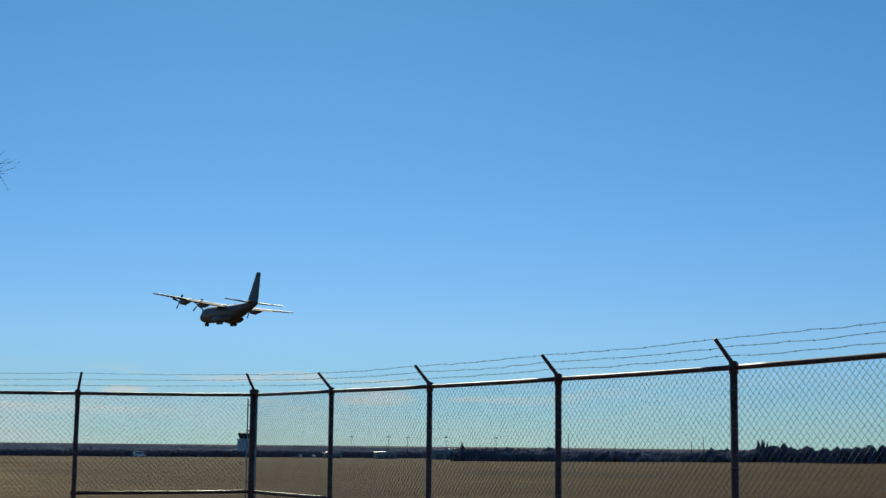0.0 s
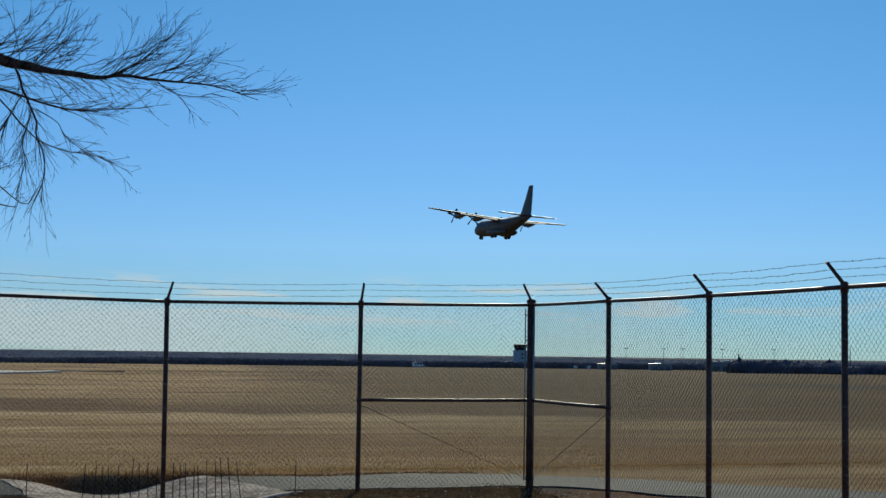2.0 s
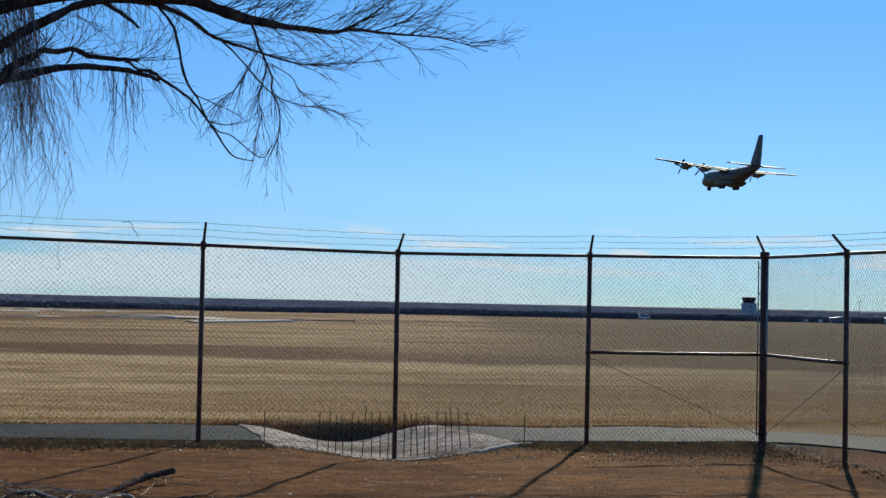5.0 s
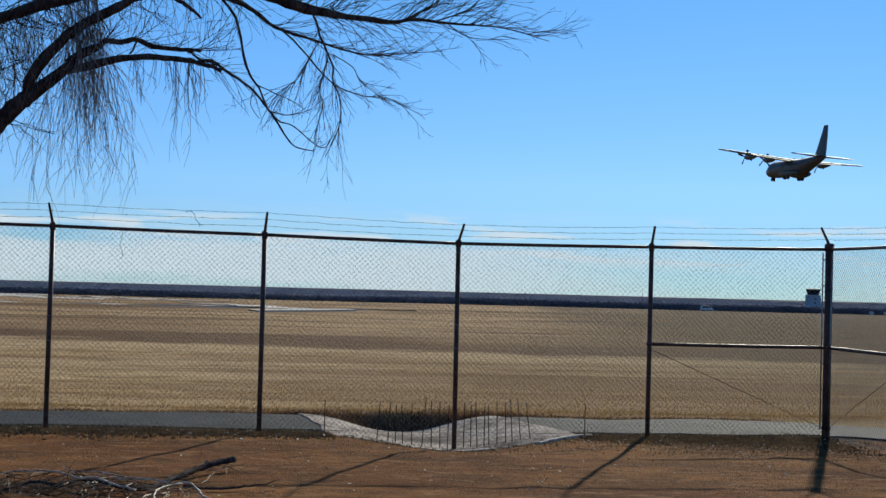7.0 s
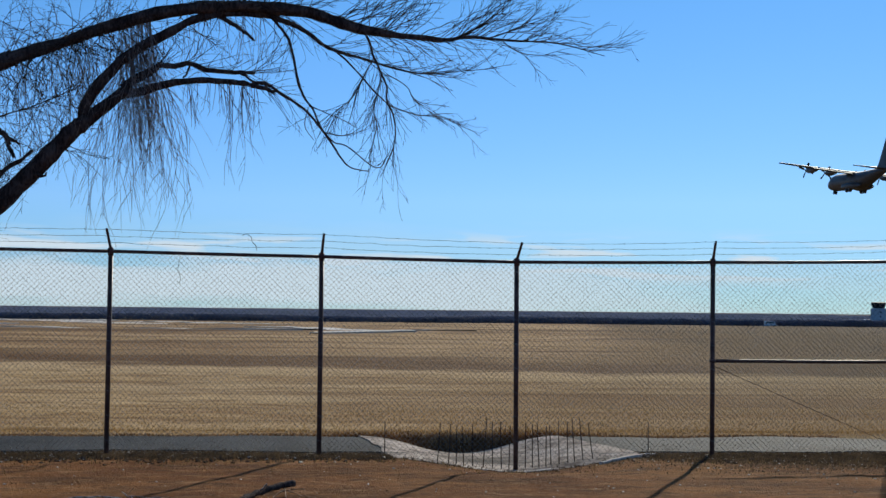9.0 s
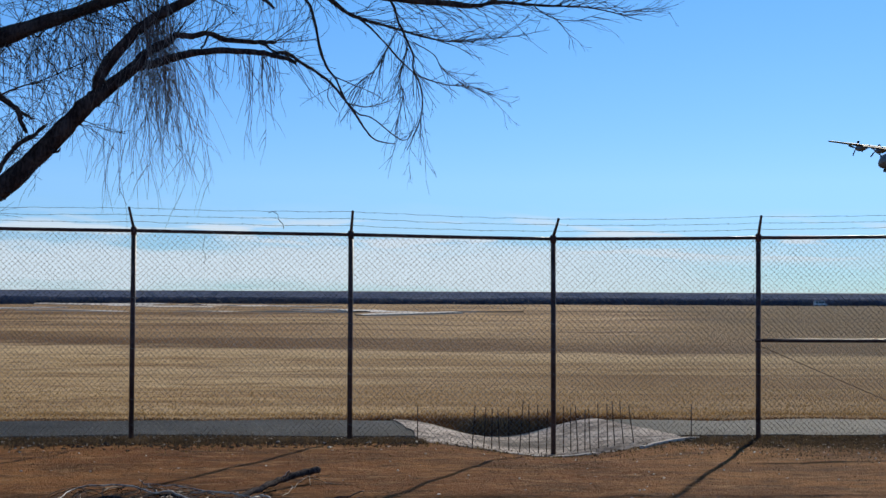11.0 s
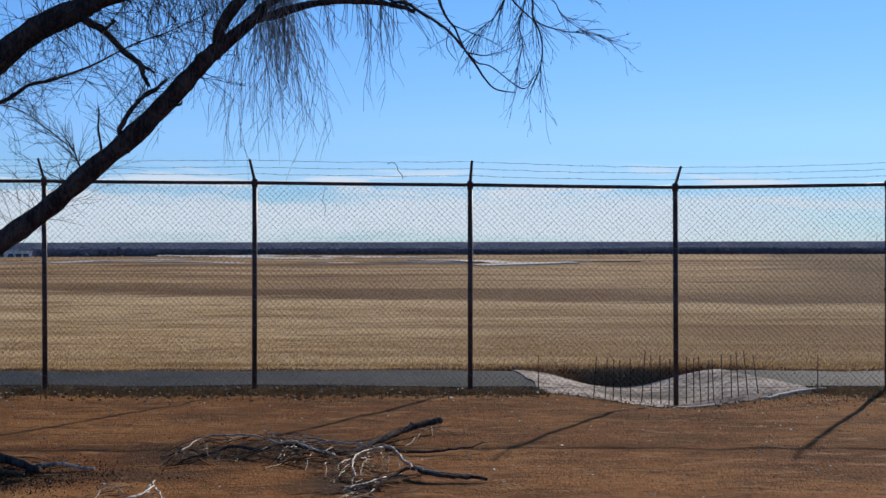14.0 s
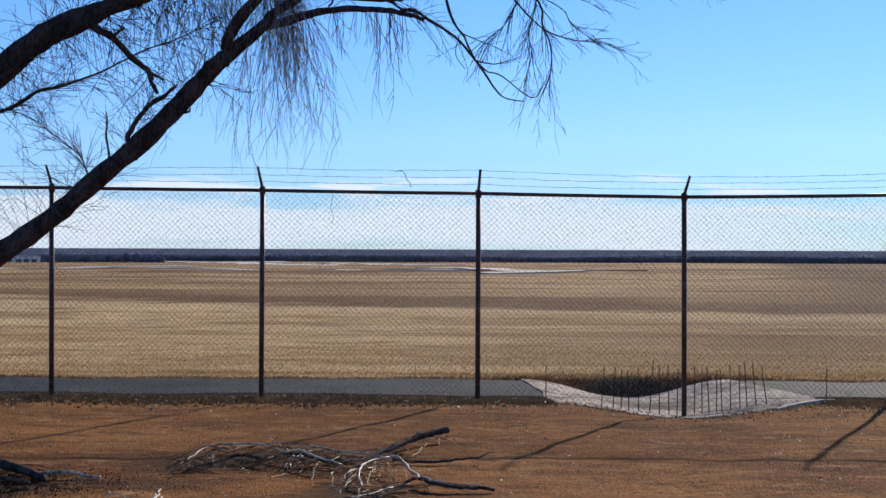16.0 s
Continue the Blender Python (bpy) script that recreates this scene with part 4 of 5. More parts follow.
# the loop of fine shoots at the end
for path, k in ((B1, 16), (B1b, 14), (B1c, 14)):
    shoots(path, 0.1, 0.95, k * 2, 0.42, 0.0034, 0.16, (0.8, 0.0, -0.25), 0.26, 2, 0.34)
shoots(A4b, 0.2, 1.0, 5, 0.3, 0.003, 0.04, (0.8, 0.1, 0.1), 0.3, 1)
shoots(A4c, 0.2, 1.0, 5, 0.26, 0.003, 0.0, (0.8, 0.1, 0.2), 0.3, 1)
shoots(A1c, 0.3, 1.0, 7, 0.22, 0.003, -0.1, (0.6, 0.1, 0.4), 0.3, 1)
# hanging curtains
curtain(B, 0.405, 0.44, 64, 1.8, lean=0.1, wide=0.05)
curtain(A3, 0.2, 0.28, 26, 1.35, lean=0.06, wide=0.08)
curtain(B, 0.3, 0.4, 44, 0.95, lean=0.05, wide=0.12)
curtain(A1, 0.42, 0.8, 34, 0.46, lean=0.04, wide=0.1)
curtain(A1, 0.58, 0.72, 8, 0.95, lean=0.02, wide=0.06)
curtain(A3, 0.34, 0.52, 22, 0.55, lean=0.0, wide=0.2)
curtain(B, 0.22, 0.32, 22, 0.6, lean=0.0, wide=0.3)
# bushy inner shoots between the two main limbs
shoots(B, 0.13, 0.4, 200, 0.65, 0.0046, 0.12, (0.2, 0.1, -0.2), 0.6, 2, 0.36, 0.12)
shoots(B, 0.3, 0.56, 110, 0.55, 0.0042, 0.05, (0.3, 0.1, 0.3), 0.5, 2, 0.36, 0.12)
shoots(B3, 0.0, 1.0, 34, 0.5, 0.0038, 0.06, (0.3, 0.0, 0.0), 0.6, 2, 0.34, 0.12)
shoots(B4, 0.05, 1.0, 120, 0.5, 0.0036, 0.06, (0.5, 0.0, 0.0), 0.55, 2, 0.34, 0.12)
shoots(B5, 0.0, 1.0, 34, 0.5, 0.0038, 0.06, (0.4, 0.0, -0.2), 0.5, 2, 0.34, 0.12)
shoots(A5, 0.2, 1.0, 26, 0.4, 0.0036, 0.02, (0.3, 0.0, 0.3), 0.5, 2, 0.34, 0.12)
shoots(A7, 0.0, 1.0, 46, 0.45, 0.0034, 0.0, (0.6, -0.3, 0.25), 0.4, 2, 0.36, 0.12)
shoots(A, 0.42, 0.62, 24, 0.45, 0.0036, 0.0, (0.0, -0.4, 0.5), 0.4, 2, 0.34, 0.12)
shoots(A, 0.6, 0.9, 30, 0.5, 0.004, 0.0, (0.2, -0.1, 0.7), 0.4, 2, 0.34, 0.12)
shoots(A3, 0.02, 0.3, 30, 0.45, 0.004, 0.0, (0.2, -0.3, 0.4), 0.4, 2, 0.34, 0.12)
# a few shoots under the leaning limb
shoots(A, 0.63, 0.68, 5, 0.6, 0.0046, 0.05, (0.2, 0.8, -0.3), 0.16, 1, 0.3)
shoots(A, 0.63, 0.67, 3, 0.42, 0.0036, 0.3, (0.0, 0.1, -0.9), 0.14, 1, 0.3)
shoots(A, 0.68, 0.75, 5, 0.3, 0.003, 0.05, (0.1, 0.7, -0.3), 0.3, 1, 0.3)
shoots(A, 0.3, 0.42, 8, 0.5, 0.0034, 0.05, (0.5, 0.6, -0.1), 0.2, 1, 0.3)
shoots(A, 0.2, 0.4, 30, 0.55, 0.0034, 0.0, (0.0, -0.2, 0.6), 0.4, 2, 0.34)
tagged(raw("crown", TW_V, TW_F, M_twig, tree, "thin brown spreading twigs"), kind="stuff")
tagged(raw("hanging_shoot", CU_V, CU_F, M_hang, tree, "long pale brown shoots hanging straight down"), kind="stuff")

# ---- fallen branch ----
branch = empty("fallen_branch", "broken dead branch with bleached forked twigs lying on the dirt", "branch")
brng = random.Random(8)


def lying(points, r0, r1, mat, name, thing):
    """A stick through (x, y, height over the ground) points."""
    q = smooth_path([(x, y, ground_z(x, y) + z) for x, y, z in points], 4)
    n = len(q)
    q = [v + Vector((noise.noise((i * 0.8, points[0][0], 0)), noise.noise((i * 0.8, points[0][0], 3)), 0.6 * noise.noise((i * 0.8, points[0][0], 6)))) * 0.025 for i, v in enumerate(q)]
    V, F = [], []
    tube(V, F, q, [(r0 + (r1 - r0) * i / (n - 1)) * (1 + 0.18 * noise.noise((i * 0.9, r0, 3))) for i in range(n)], 7)
    raw(name, V, F, mat, thing, smooth=True)
    return q


L1 = lying([(-0.3, 5.15, 0.1), (-0.47, 5.0, 0.1), (-0.65, 4.68, 0.08), (-0.82, 4.23, 0.06), (-0.94, 3.83, 0.05), (-1.06, 3.48, 0.05), (-1.31, 3.43, 0.08), (-1.49, 3.58, 0.1), (-1.66, 3.68, 0.09), (-1.79, 3.48, 0.07), (-1.99, 3.63, 0.08), (-2.19, 3.43, 0.05), (-2.39, 3.13, 0.03)], 0.033, 0.008, M_bark, "limb", branch)
L2 = lying([(-2.39, 3.23, 0.08), (-2.31, 3.63, 0.14), (-2.14, 3.78, 0.15), (-1.84, 3.78, 0.14), (-1.66, 3.53, 0.13), (-1.49, 3.48, 0.13), (-1.31, 3.23, 0.11), (-1.13, 3.13, 0.08)], 0.006, 0.0095, M_dead, "bleached_twig", branch)
L3 = lying([(-1.34, 3.58, 0.12), (-1.17, 3.53, 0.14), (-0.99, 3.43, 0.13), (-0.81, 3.28, 0.12), (-0.69, 3.13, 0.13), (-0.57, 2.78, 0.1), (-0.46, 2.38, 0.06)], 0.006, 0.011, M_dead, "bleached_twig", branch)
L3b = lying([(-0.49, 2.43, 0.06), (-0.31, 2.28, 0.05), (-0.13, 2.23, 0.04), (0.05, 2.2, 0.03)], 0.014, 0.012, M_bark, "limb", branch)
L3c = lying([(-0.46, 2.39, 0.08), (-0.31, 2.29, 0.07), (-0.13, 2.24, 0.06), (-0.01, 2.21, 0.04)], 0.008, 0.005, M_dead, "bleached_twig", branch)
L4 = lying([(-0.75, 3.73, 0.03), (-0.44, 3.63, 0.03), (-0.22, 3.63, 0.04), (-0.04, 3.68, 0.06), (0.09, 3.88, 0.09)], 0.014, 0.005, M_bark, "limb", branch)
L5 = lying([(-0.74, 3.23, 0.12), (-0.91, 3.03, 0.12), (-0.95, 2.68, 0.1), (-0.92, 2.23, 0.05)], 0.009, 0.005, M_dead, "bleached_twig", branch)
L6 = lying([(-0.51, 2.51, 0.05), (-0.63, 2.38, 0.03), (-0.69, 2.13, 0.03), (-0.78, 1.93, 0.03), (-0.89, 1.73, 0.02)], 0.013, 0.006, M_bark, "limb", branch)
L8 = lying([(-0.67, 2.15, 0.05), (-0.81, 1.98, 0.05), (-0.94, 1.78, 0.03)], 0.008, 0.005, M_dead, "bleached_twig", branch)
L7 = lying([(-1.87, 4.48, 0.1), (-1.74, 4.18, 0.08), (-1.64, 3.93, 0.08)], 0.005, 0.008, M_dead, "bleached_twig", branch)
L9 = lying([(-1.79, 4.43, 0.07), (-1.45, 4.13, 0.09), (-1.15, 3.78, 0.08)], 0.004, 0.008, M_dead, "bleached_twig", branch)
L10 = lying([(-0.61, 4.65, 0.1), (-0.59, 4.51, 0.15), (-0.55, 4.43, 0.19)], 0.012, 0.008, M_dead, "bleached_twig", branch)


def tangle(name, paths, mat, thing, size):
    """Loose thin twigs lying about the sticks."""
    V, F = [], []
    for path, k in paths:
        for _ in range(k):
            p = path[brng.randrange(1, len(path))] + Vector((brng.gauss(0, 0.08), brng.gauss(0, 0.12), -0.03))
            d = Vector((brng.gauss(-0.3, 1), brng.gauss(-0.2, 1), brng.uniform(-0.05, 0.18))).normalized()
            q, length = [p], size * brng.uniform(0.4, 1.3)
            for i in range(5):
                d = (d + Vector((brng.gauss(0, 0.25), brng.gauss(0, 0.25), -0.12))).normalized()
                v = q[-1] + d * length / 5
                v.z = max(v.z, ground_z(v.x, v.y) + 0.006)
                q.append(v)
            tube(V, F, q, [0.0042, 0.0038, 0.0033, 0.003, 0.0025, 0.002], 3, cap=False)
    return tagged(raw(name, V, F, mat, thing), kind="stuff")


tangle("twig_tangle", ((L1, 46), (L2, 50), (L6, 24), (L9, 10)), M_weed, branch, 0.3)
tangle("pale_tangle", ((L5, 56), (L8, 40), (L2, 56), (L3, 28), (L9, 16), (L1, 36)), M_thin, branch, 0.4)

second = empty("brush_pile", "low heap of dead twigs and dark bark lying on the dirt", "branch")
S1 = lying([(-4.37, 3.01, 0.06), (-3.87, 2.96, 0.11), (-3.62, 2.81, 0.08), (-3.37, 2.66, 0.04)], 0.05, 0.03, M_bark, "limb", second)
S2 = lying([(-3.49, 2.81, 0.03), (-3.29, 2.86, 0.05), (-3.17, 2.86, 0.04), (-2.97, 2.76, 0.02)], 0.02, 0.01, M_dead, "bleached_twig", second)
S3 = lying([(-4.17, 2.51, 0.05), (-3.77, 2.41, 0.1), (-3.37, 2.31, 0.05)], 0.03, 0.012, M_bark, "limb", second)
tangle("twig_tangle", ((S1, 60), (S3, 40)), M_weed, second, 0.4)
third = empty("stick_heap", "few short bleached sticks lying on the dirt", "branch")
S4 = lying([(-2.47, 1.21, 0.03), (-2.35, 1.31, 0.06), (-2.31, 1.56, 0.05), (-2.32, 1.73, 0.07)], 0.013, 0.009, M_dead, "bleached_twig", third)
S5 = lying([(-2.39, 1.16, 0.04), (-2.29, 1.31, 0.08), (-2.27, 1.56, 0.09), (-2.29, 1.76, 0.1)], 0.01, 0.006, M_dead, "bleached_twig", third)
S6 = lying([(-2.62, 1.31, 0.02), (-2.6, 1.51, 0.09), (-2.52, 1.56, 0.1), (-2.44, 1.46, 0.05)], 0.006, 0.004, M_dead, "bleached_twig", third)
S7 = lying([(-2.27, 1.71, 0.06), (-2.2, 1.51, 0.05), (-2.12, 1.29, 0.02)], 0.008, 0.005, M_dead, "bleached_twig", third)
tangle("twig_tangle", ((S4, 14), (S6, 6)), M_thin, third, 0.22)

# ---- grass, weeds, litter ----
grng = random.Random(21)


def blades(name, count, place, height, width, mat, label, category):
    V, F = [], []
    for _ in range(count):
        x, y = place()
        h = height * grng.uniform(0.5, 1.3)
        a = grng.uniform(0, math.pi)
        z = ground_z(x, y) - 0.01
        dx, dy = math.cos(a) * width, math.sin(a) * width
        lx, ly = grng.gauss(0, 0.35) * h, grng.gauss(0, 0.35) * h
        k = len(V)
        V += [(x - dx, y - dy, z), (x + dx, y + dy, z), (x + lx * 0.4 + dx * 0.6, y + ly * 0.4 + dy * 0.6, z + h * 0.6), (x + lx * 0.4 - dx * 0.6, y + ly * 0.4 - dy * 0.6, z + h * 0.6), (x + lx, y + ly, z + h)]
        F += [(k, k + 1, k + 2, k + 3), (k + 3, k + 2, k + 4)]
    return tagged(raw(name, V, F, mat), label, category, kind="stuff")


def near_edge():
    y = 11.55 + abs(grng.gauss(0, 0.9))
    return grng.uniform(-8, 22), y


def out_field():
    t = grng.random() ** 1.6
    y = 11.9 + 8 * t
    half = (y + 10) * 0.34
    return grng.uniform(-half, half + y * 0.5), y


blades("grass_verge", 20000, near_edge, 0.055, 0.003, M_straw, "dry straw-coloured grass along the road edge", "grass")
blades("field_grass", 22000, out_field, 0.05, 0.004, M_straw, "dry straw-coloured grass of the airfield", "grass")


def fence_foot():
    t = grng.random()
    if t < 0.95:
        x = grng.uniform(-8, 7.3)
        while 0.9 < x < 4.0 and grng.random() < 0.93:
            x = grng.uniform(-8, 7.3)
        return x, 8.9 + grng.gauss(0.0, 0.3 + 0.12 * noise.noise((x * 0.8, 3, 1)))
    return 7.35 + grng.gauss(0, 0.15), grng.uniform(-6, 9)


blades("weeds", 24000, fence_foot, 0.045, 0.007, M_weed, "dark dead weeds and leaves along the fence foot", "weeds")


def lip():
    return 2.0 + grng.gauss(0, 0.8), 11.48 + abs(grng.gauss(0, 0.16))


def road_back():
    x = grng.uniform(-9, 7.5)
    return x, 11.44 + abs(grng.gauss(0, 0.09)) + 0.06 * noise.noise((x * 0.9, 1, 4))


blades("road_edge_weeds", 9000, road_back, 0.045, 0.006, M_bank, "dark brown weeds along the road's far edge", "weeds")
blades("bank_weeds", 7000, lip, 0.075, 0.006, M_bank, "dark weeds on the bank behind the drain", "weeds")


def dirt_place():
    return grng.uniform(-7, 9), grng.uniform(0.0, 8.6)


blades("dirt_stubble", 5000, dirt_place, 0.02, 0.004, M_weed, "sparse dead stubble on the bare dirt", "grass")


def litter(name, count, place, size, mat, label, category, lift=0.0):
    V, F = [], []
    for _ in range(count):
        x, y = place()
        s = size * grng.uniform(0.5, 1.5)
        z = ground_z(x, y) + s * 0.25 + lift
        k = len(V)
        for dx, dy, dz in ((1, 0, 0), (0, 1, 0), (-1, 0, 0), (0, -1, 0), (0, 0, 0.4), (0, 0, -0.5)):
            V.append((x + dx * s * grng.uniform(0.6, 1.2), y + dy * s * grng.uniform(0.6, 1.2), z + dz * s))
        F += [(k, k + 1, k + 4), (k + 1, k + 2, k + 4), (k + 2, k + 3, k + 4), (k + 3, k, k + 4), (k + 1, k, k + 5), (k + 2, k + 1, k + 5), (k + 3, k + 2, k + 5), (k, k + 3, k + 5)]
    return tagged(raw(name, V, F, mat), label, category, kind="stuff")


def heap():
    return -1.95 + grng.gauss(0, 0.7), 3.6 + grng.gauss(0, 0.42)


blades("leaf_litter", 3500, heap, 0.012, 0.006, M_bank, "dark dead leaves and twigs round the fallen branch", "litter")


def heap_side():
    return -3.75 + grng.gauss(0, 0.55), 2.45 + grng.gauss(0, 0.45)


blades("leaf_heap", 5000, heap_side, 0.022, 0.008, M_leaf, "dark dead leaves and twigs in a low heap", "litter")


def verge_dirt():
    return grng.uniform(-7, 9), 8.75 - abs(grng.gauss(0, 0.7))


blades("dry_tufts", 2500, verge_dirt, 0.03, 0.005, M_straw, "short dry tufts on the dirt before the fence", "grass")
def corner_dirt():
    return 7.2 - abs(grng.gauss(0, 1.6)), 8.9 - abs(grng.gauss(0, 0.9))


def road_side():
    x = grng.uniform(4.2, 7.6)
    return x, grng.uniform(9.5, 10.2) if grng.random() < 0.7 else grng.uniform(9.5, 11.2)


blades("corner_weeds", 9000, corner_dirt, 0.028, 0.007, M_weed, "low dead weeds on the dirt in the fence corner", "weeds")
litter("corner_pebbles", 150, corner_dirt, 0.014, M_stone, "pale pebbles on the dirt in the fence corner", "pebbles")
litter("road_gravel", 500, road_side, 0.007, M_stone, "pale loose gravel on the road edge", "gravel", 0.022)
litter("pebbles", 260, dirt_place, 0.014, M_stone, "pale pebbles scattered on the dirt", "pebbles")
blades("leaf_patch", 2500, heap, 0.012, 0.007, M_leaf, "dark dead leaves lying under the fallen branch", "litter")
litter("fence_pebbles", 420, fence_foot, 0.022, M_stone, "pale pebbles and litter along the fence foot", "pebbles")
litter("leaf_drift", 6500, fence_foot, 0.022, M_leaf, "dark dead leaves and clods drifted along the fence foot", "litter")
litter("bank_rubble", 18, lip, 0.024, M_stone, "pale broken stones on the bank behind the drain", "stones")
litter("dark_clods", 700, dirt_place, 0.008, M_bank, "small dark clods and leaves on the dirt", "clods")

# ---- woods far off ----
wrng = random.Random(5)


def clump(V, F, x, y, z, w, h, spiky):
    """One far tree: an uneven crown of a few facets over a short stem."""
    n = 5
    k = len(V)
    rows = ((0.0, 0.8), (0.5, 1.0), (0.88, 0.75)) if not spiky else ((0.0, 0.8), (0.45, 0.8), (0.8, 0.35))
    for t, r in rows:
        for i in range(n):
            a = 2 * math.pi * i / n + t * 2
            q = w * r * wrng.uniform(0.6, 1.25)
            V.append((x + q * math.cos(a), y + q * math.sin(a), z + h * (t + wrng.uniform(-0.07, 0.07))))
    V.append((x + wrng.uniform(-0.2, 0.2) * w, y, z + h * wrng.uniform(0.95, 1.15)))
    for j in range(2):
        for i in range(n):
            a, b = k + j * n + i, k + j * n + (i + 1) % n
            F.append((a, b, b + n, a + n))
    for i in range(n):
        F.append((k + 2 * n + i, k + 2 * n + (i + 1) % n, k + 3 * n))


def wood(name, count, az, dist, height, width, mat, label, spiky=0.2, rough=0.0, vary=0.3):
    V, F = [], []
    for _ in range(count):
        p = from_stand(wrng.uniform(*az), wrng.uniform(*dist))
        h = height * wrng.uniform(1 - vary, 1 + vary) * (1 + 0.25 * noise.noise((p.x * 0.01, p.y * 0.004, 1))) * (1 + rough * noise.noise((p.x * 0.05, p.y * 0.05, 2)))
        if rough and noise.noise((p.x * 0.03, p.y * 0.03, 7)) < -0.22:
            continue
        clump(V, F, p.x, p.y, ground_z(p.x, p.y) - 0.3, width * wrng.uniform(0.6, 1.3), h, wrng.random() < spiky)
    return tagged(raw(name, V, F, mat, smooth=True), label, "woods", kind="stuff")


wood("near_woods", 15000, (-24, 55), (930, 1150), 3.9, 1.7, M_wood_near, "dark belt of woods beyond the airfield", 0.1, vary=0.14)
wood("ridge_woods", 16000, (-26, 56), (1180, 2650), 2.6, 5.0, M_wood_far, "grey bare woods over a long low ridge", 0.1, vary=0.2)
wood("hedge", 900, (29.9, 33.7), (470, 560), 3.0, 1.9, M_wood_near, "dark evergreen thicket before the far buildings", 0.12, 0.7)
wood("scrub", 700, (33.0, 39.6), (500, 600), 1.9, 1.7, M_wood_near, "low dark scrub along the field's far edge", 0.3, 0.9)
wood("thicket", 1300, (39.3, 48), (490, 570), 3.0, 1.9, M_wood_near, "dark evergreen thicket at the field edge", 0.12, 0.7)
wood("cedar", 12, (30.05, 30.2), (475, 480), 4.6, 0.9, M_wood_near, "dark narrow cedar standing above the thicket", 1.0)
wood("cedar", 18, (41.15, 41.55), (495, 500), 5.4, 1.0, M_wood_near, "dark tall cedars standing above the thicket", 1.0)
wood("field_trees", 150, (-19, -11.5), (640, 720), 2.5, 1.8, M_wood_near, "dark low trees at the field's far end", 0.2, 0.6)

# ---- control tower ----
tower = empty("control_tower", "pale concrete airfield control tower with a dark glazed cab", "tower", at=from_stand(21.9, 1120, -8.0), turn=-21.9)
part("shaft", box_bm((11.0, 11.0, 12.4), (0, 0, 6.2), 0.2), M_tower, tower)
part("base_block", box_bm((19, 14, 4.0), (-1, 0, 2.0), 0.15), M_tower, tower)
V, F = [], []
loft(V, F, [[(s * math.cos(a), s * math.sin(a), z) for a in (math.pi / 8 + math.pi / 4 * i for i in range(8))] for s, z in ((4.3, 12.4), (4.5, 13.0), (5.4, 15.8))])
cab = raw("cab", V, F, M_glass, tower, "dark tinted outward-leaning glazing")
V, F = [], []
loft(V, F, [[(s * math.cos(a), s * math.sin(a), z) for a in (math.pi / 8 + math.pi / 4 * i for i in range(8))] for s, z in ((5.7, 15.7), (5.8, 16.5), (4.4, 16.8))])
raw("cab_roof", V, F, M_black, tower)
for i in range(8):
    a = math.pi / 8 + math.pi / 4 * i
    rod("mullion", [(4.55 * math.cos(a), 4.55 * math.sin(a), 13.0), (5.45 * math.cos(a), 5.45 * math.sin(a), 15.8)], 0.12, M_post, cab, sides=4)
rod("aerial", [(1, 0, 16.7), (1, 0, 19)], 0.06, M_post, tower, sides=5)
for z in (3.5, 6.5, 9.5):
    part("shaft_window", box_bm((1.2, 0.1, 1.0), (1.5, -5.53, z), 0.02), M_glass, tower)

# ---- far vehicles, sheds, masts ----
def van(az, d, turn, body, label, name="van", length=5.4, high=2.2):
    p = from_stand(az, d)
    e = empty(name, label, "vehicle", at=(p.x, p.y, ground_z(p.x, p.y)), turn=turn)
    V, F = [], []
    prof = [(-0.5, 0.16), (0.5, 0.16), (0.5, 0.42), (0.36, 0.52), (0.27, 0.95), (0.2, 1.0), (-0.48, 1.0), (-0.5, 0.9)]
    loft(V, F, [[(x * length, s * 0.95, z * high) for x, z in prof] for s in (-1, 1)])
    b = raw("body", V, F, body, e)
    for sx in (-0.32, 0.32):
        for sy in (-0.9, 0.9):
            rod("wheel", [(sx * length, sy - 0.1, 0.34), (sx * length, sy + 0.1, 0.34)], 0.34, M_black, e, sides=12)
    for i in range(3):
        part("side_window", box_bm((0.2 * length, 0.04, 0.3 * high), ((-0.33 + 0.24 * i) * length, -0.965, 0.74 * high), 0.01), M_glass, e)
    return e


van(18.02, 720, 4, M_white, "white van parked on the far apron", "van", 5.8, 2.5)
van(24.0, 900, 70, M_white, "small white vehicle parked near the tower", "car", 4.6, 2.0)
van(24.5, 910, 70, M_white, "small white vehicle parked near the tower", "car", 4.6, 2.0)


def shed(az, d, size, mat, label, turn):
    p = from_stand(az, d)
    e = empty("hangar", label, "building", "far sheds", at=(p.x, p.y, ground_z(p.x, p.y) - 0.3), turn=turn)
    w, l, h = size
    part("wall", box_bm((w, l, h), (0, 0, h / 2), 0.05), mat, e)
    V, F = [], []
    loft(V, F, [[(-w / 2 - 0.4, y, h), (w / 2 + 0.4, y, h), (w / 2 + 0.4, y, h + 0.25), (0, y, h + 0.12 * w * 0.5), (-w / 2 - 0.4, y, h + 0.25)] for y in (-l / 2 - 0.4, l / 2 + 0.4)])
    raw("roof", V, F, M_roof, e, "pale sheet-metal roof")
    for i in (-1, 0, 1):
        part("door", box_bm((w * 0.2, 0.15, h * 0.6), (i * w * 0.28, -l / 2 - 0.05, h * 0.3), 0.02), M_grey_paint, e)


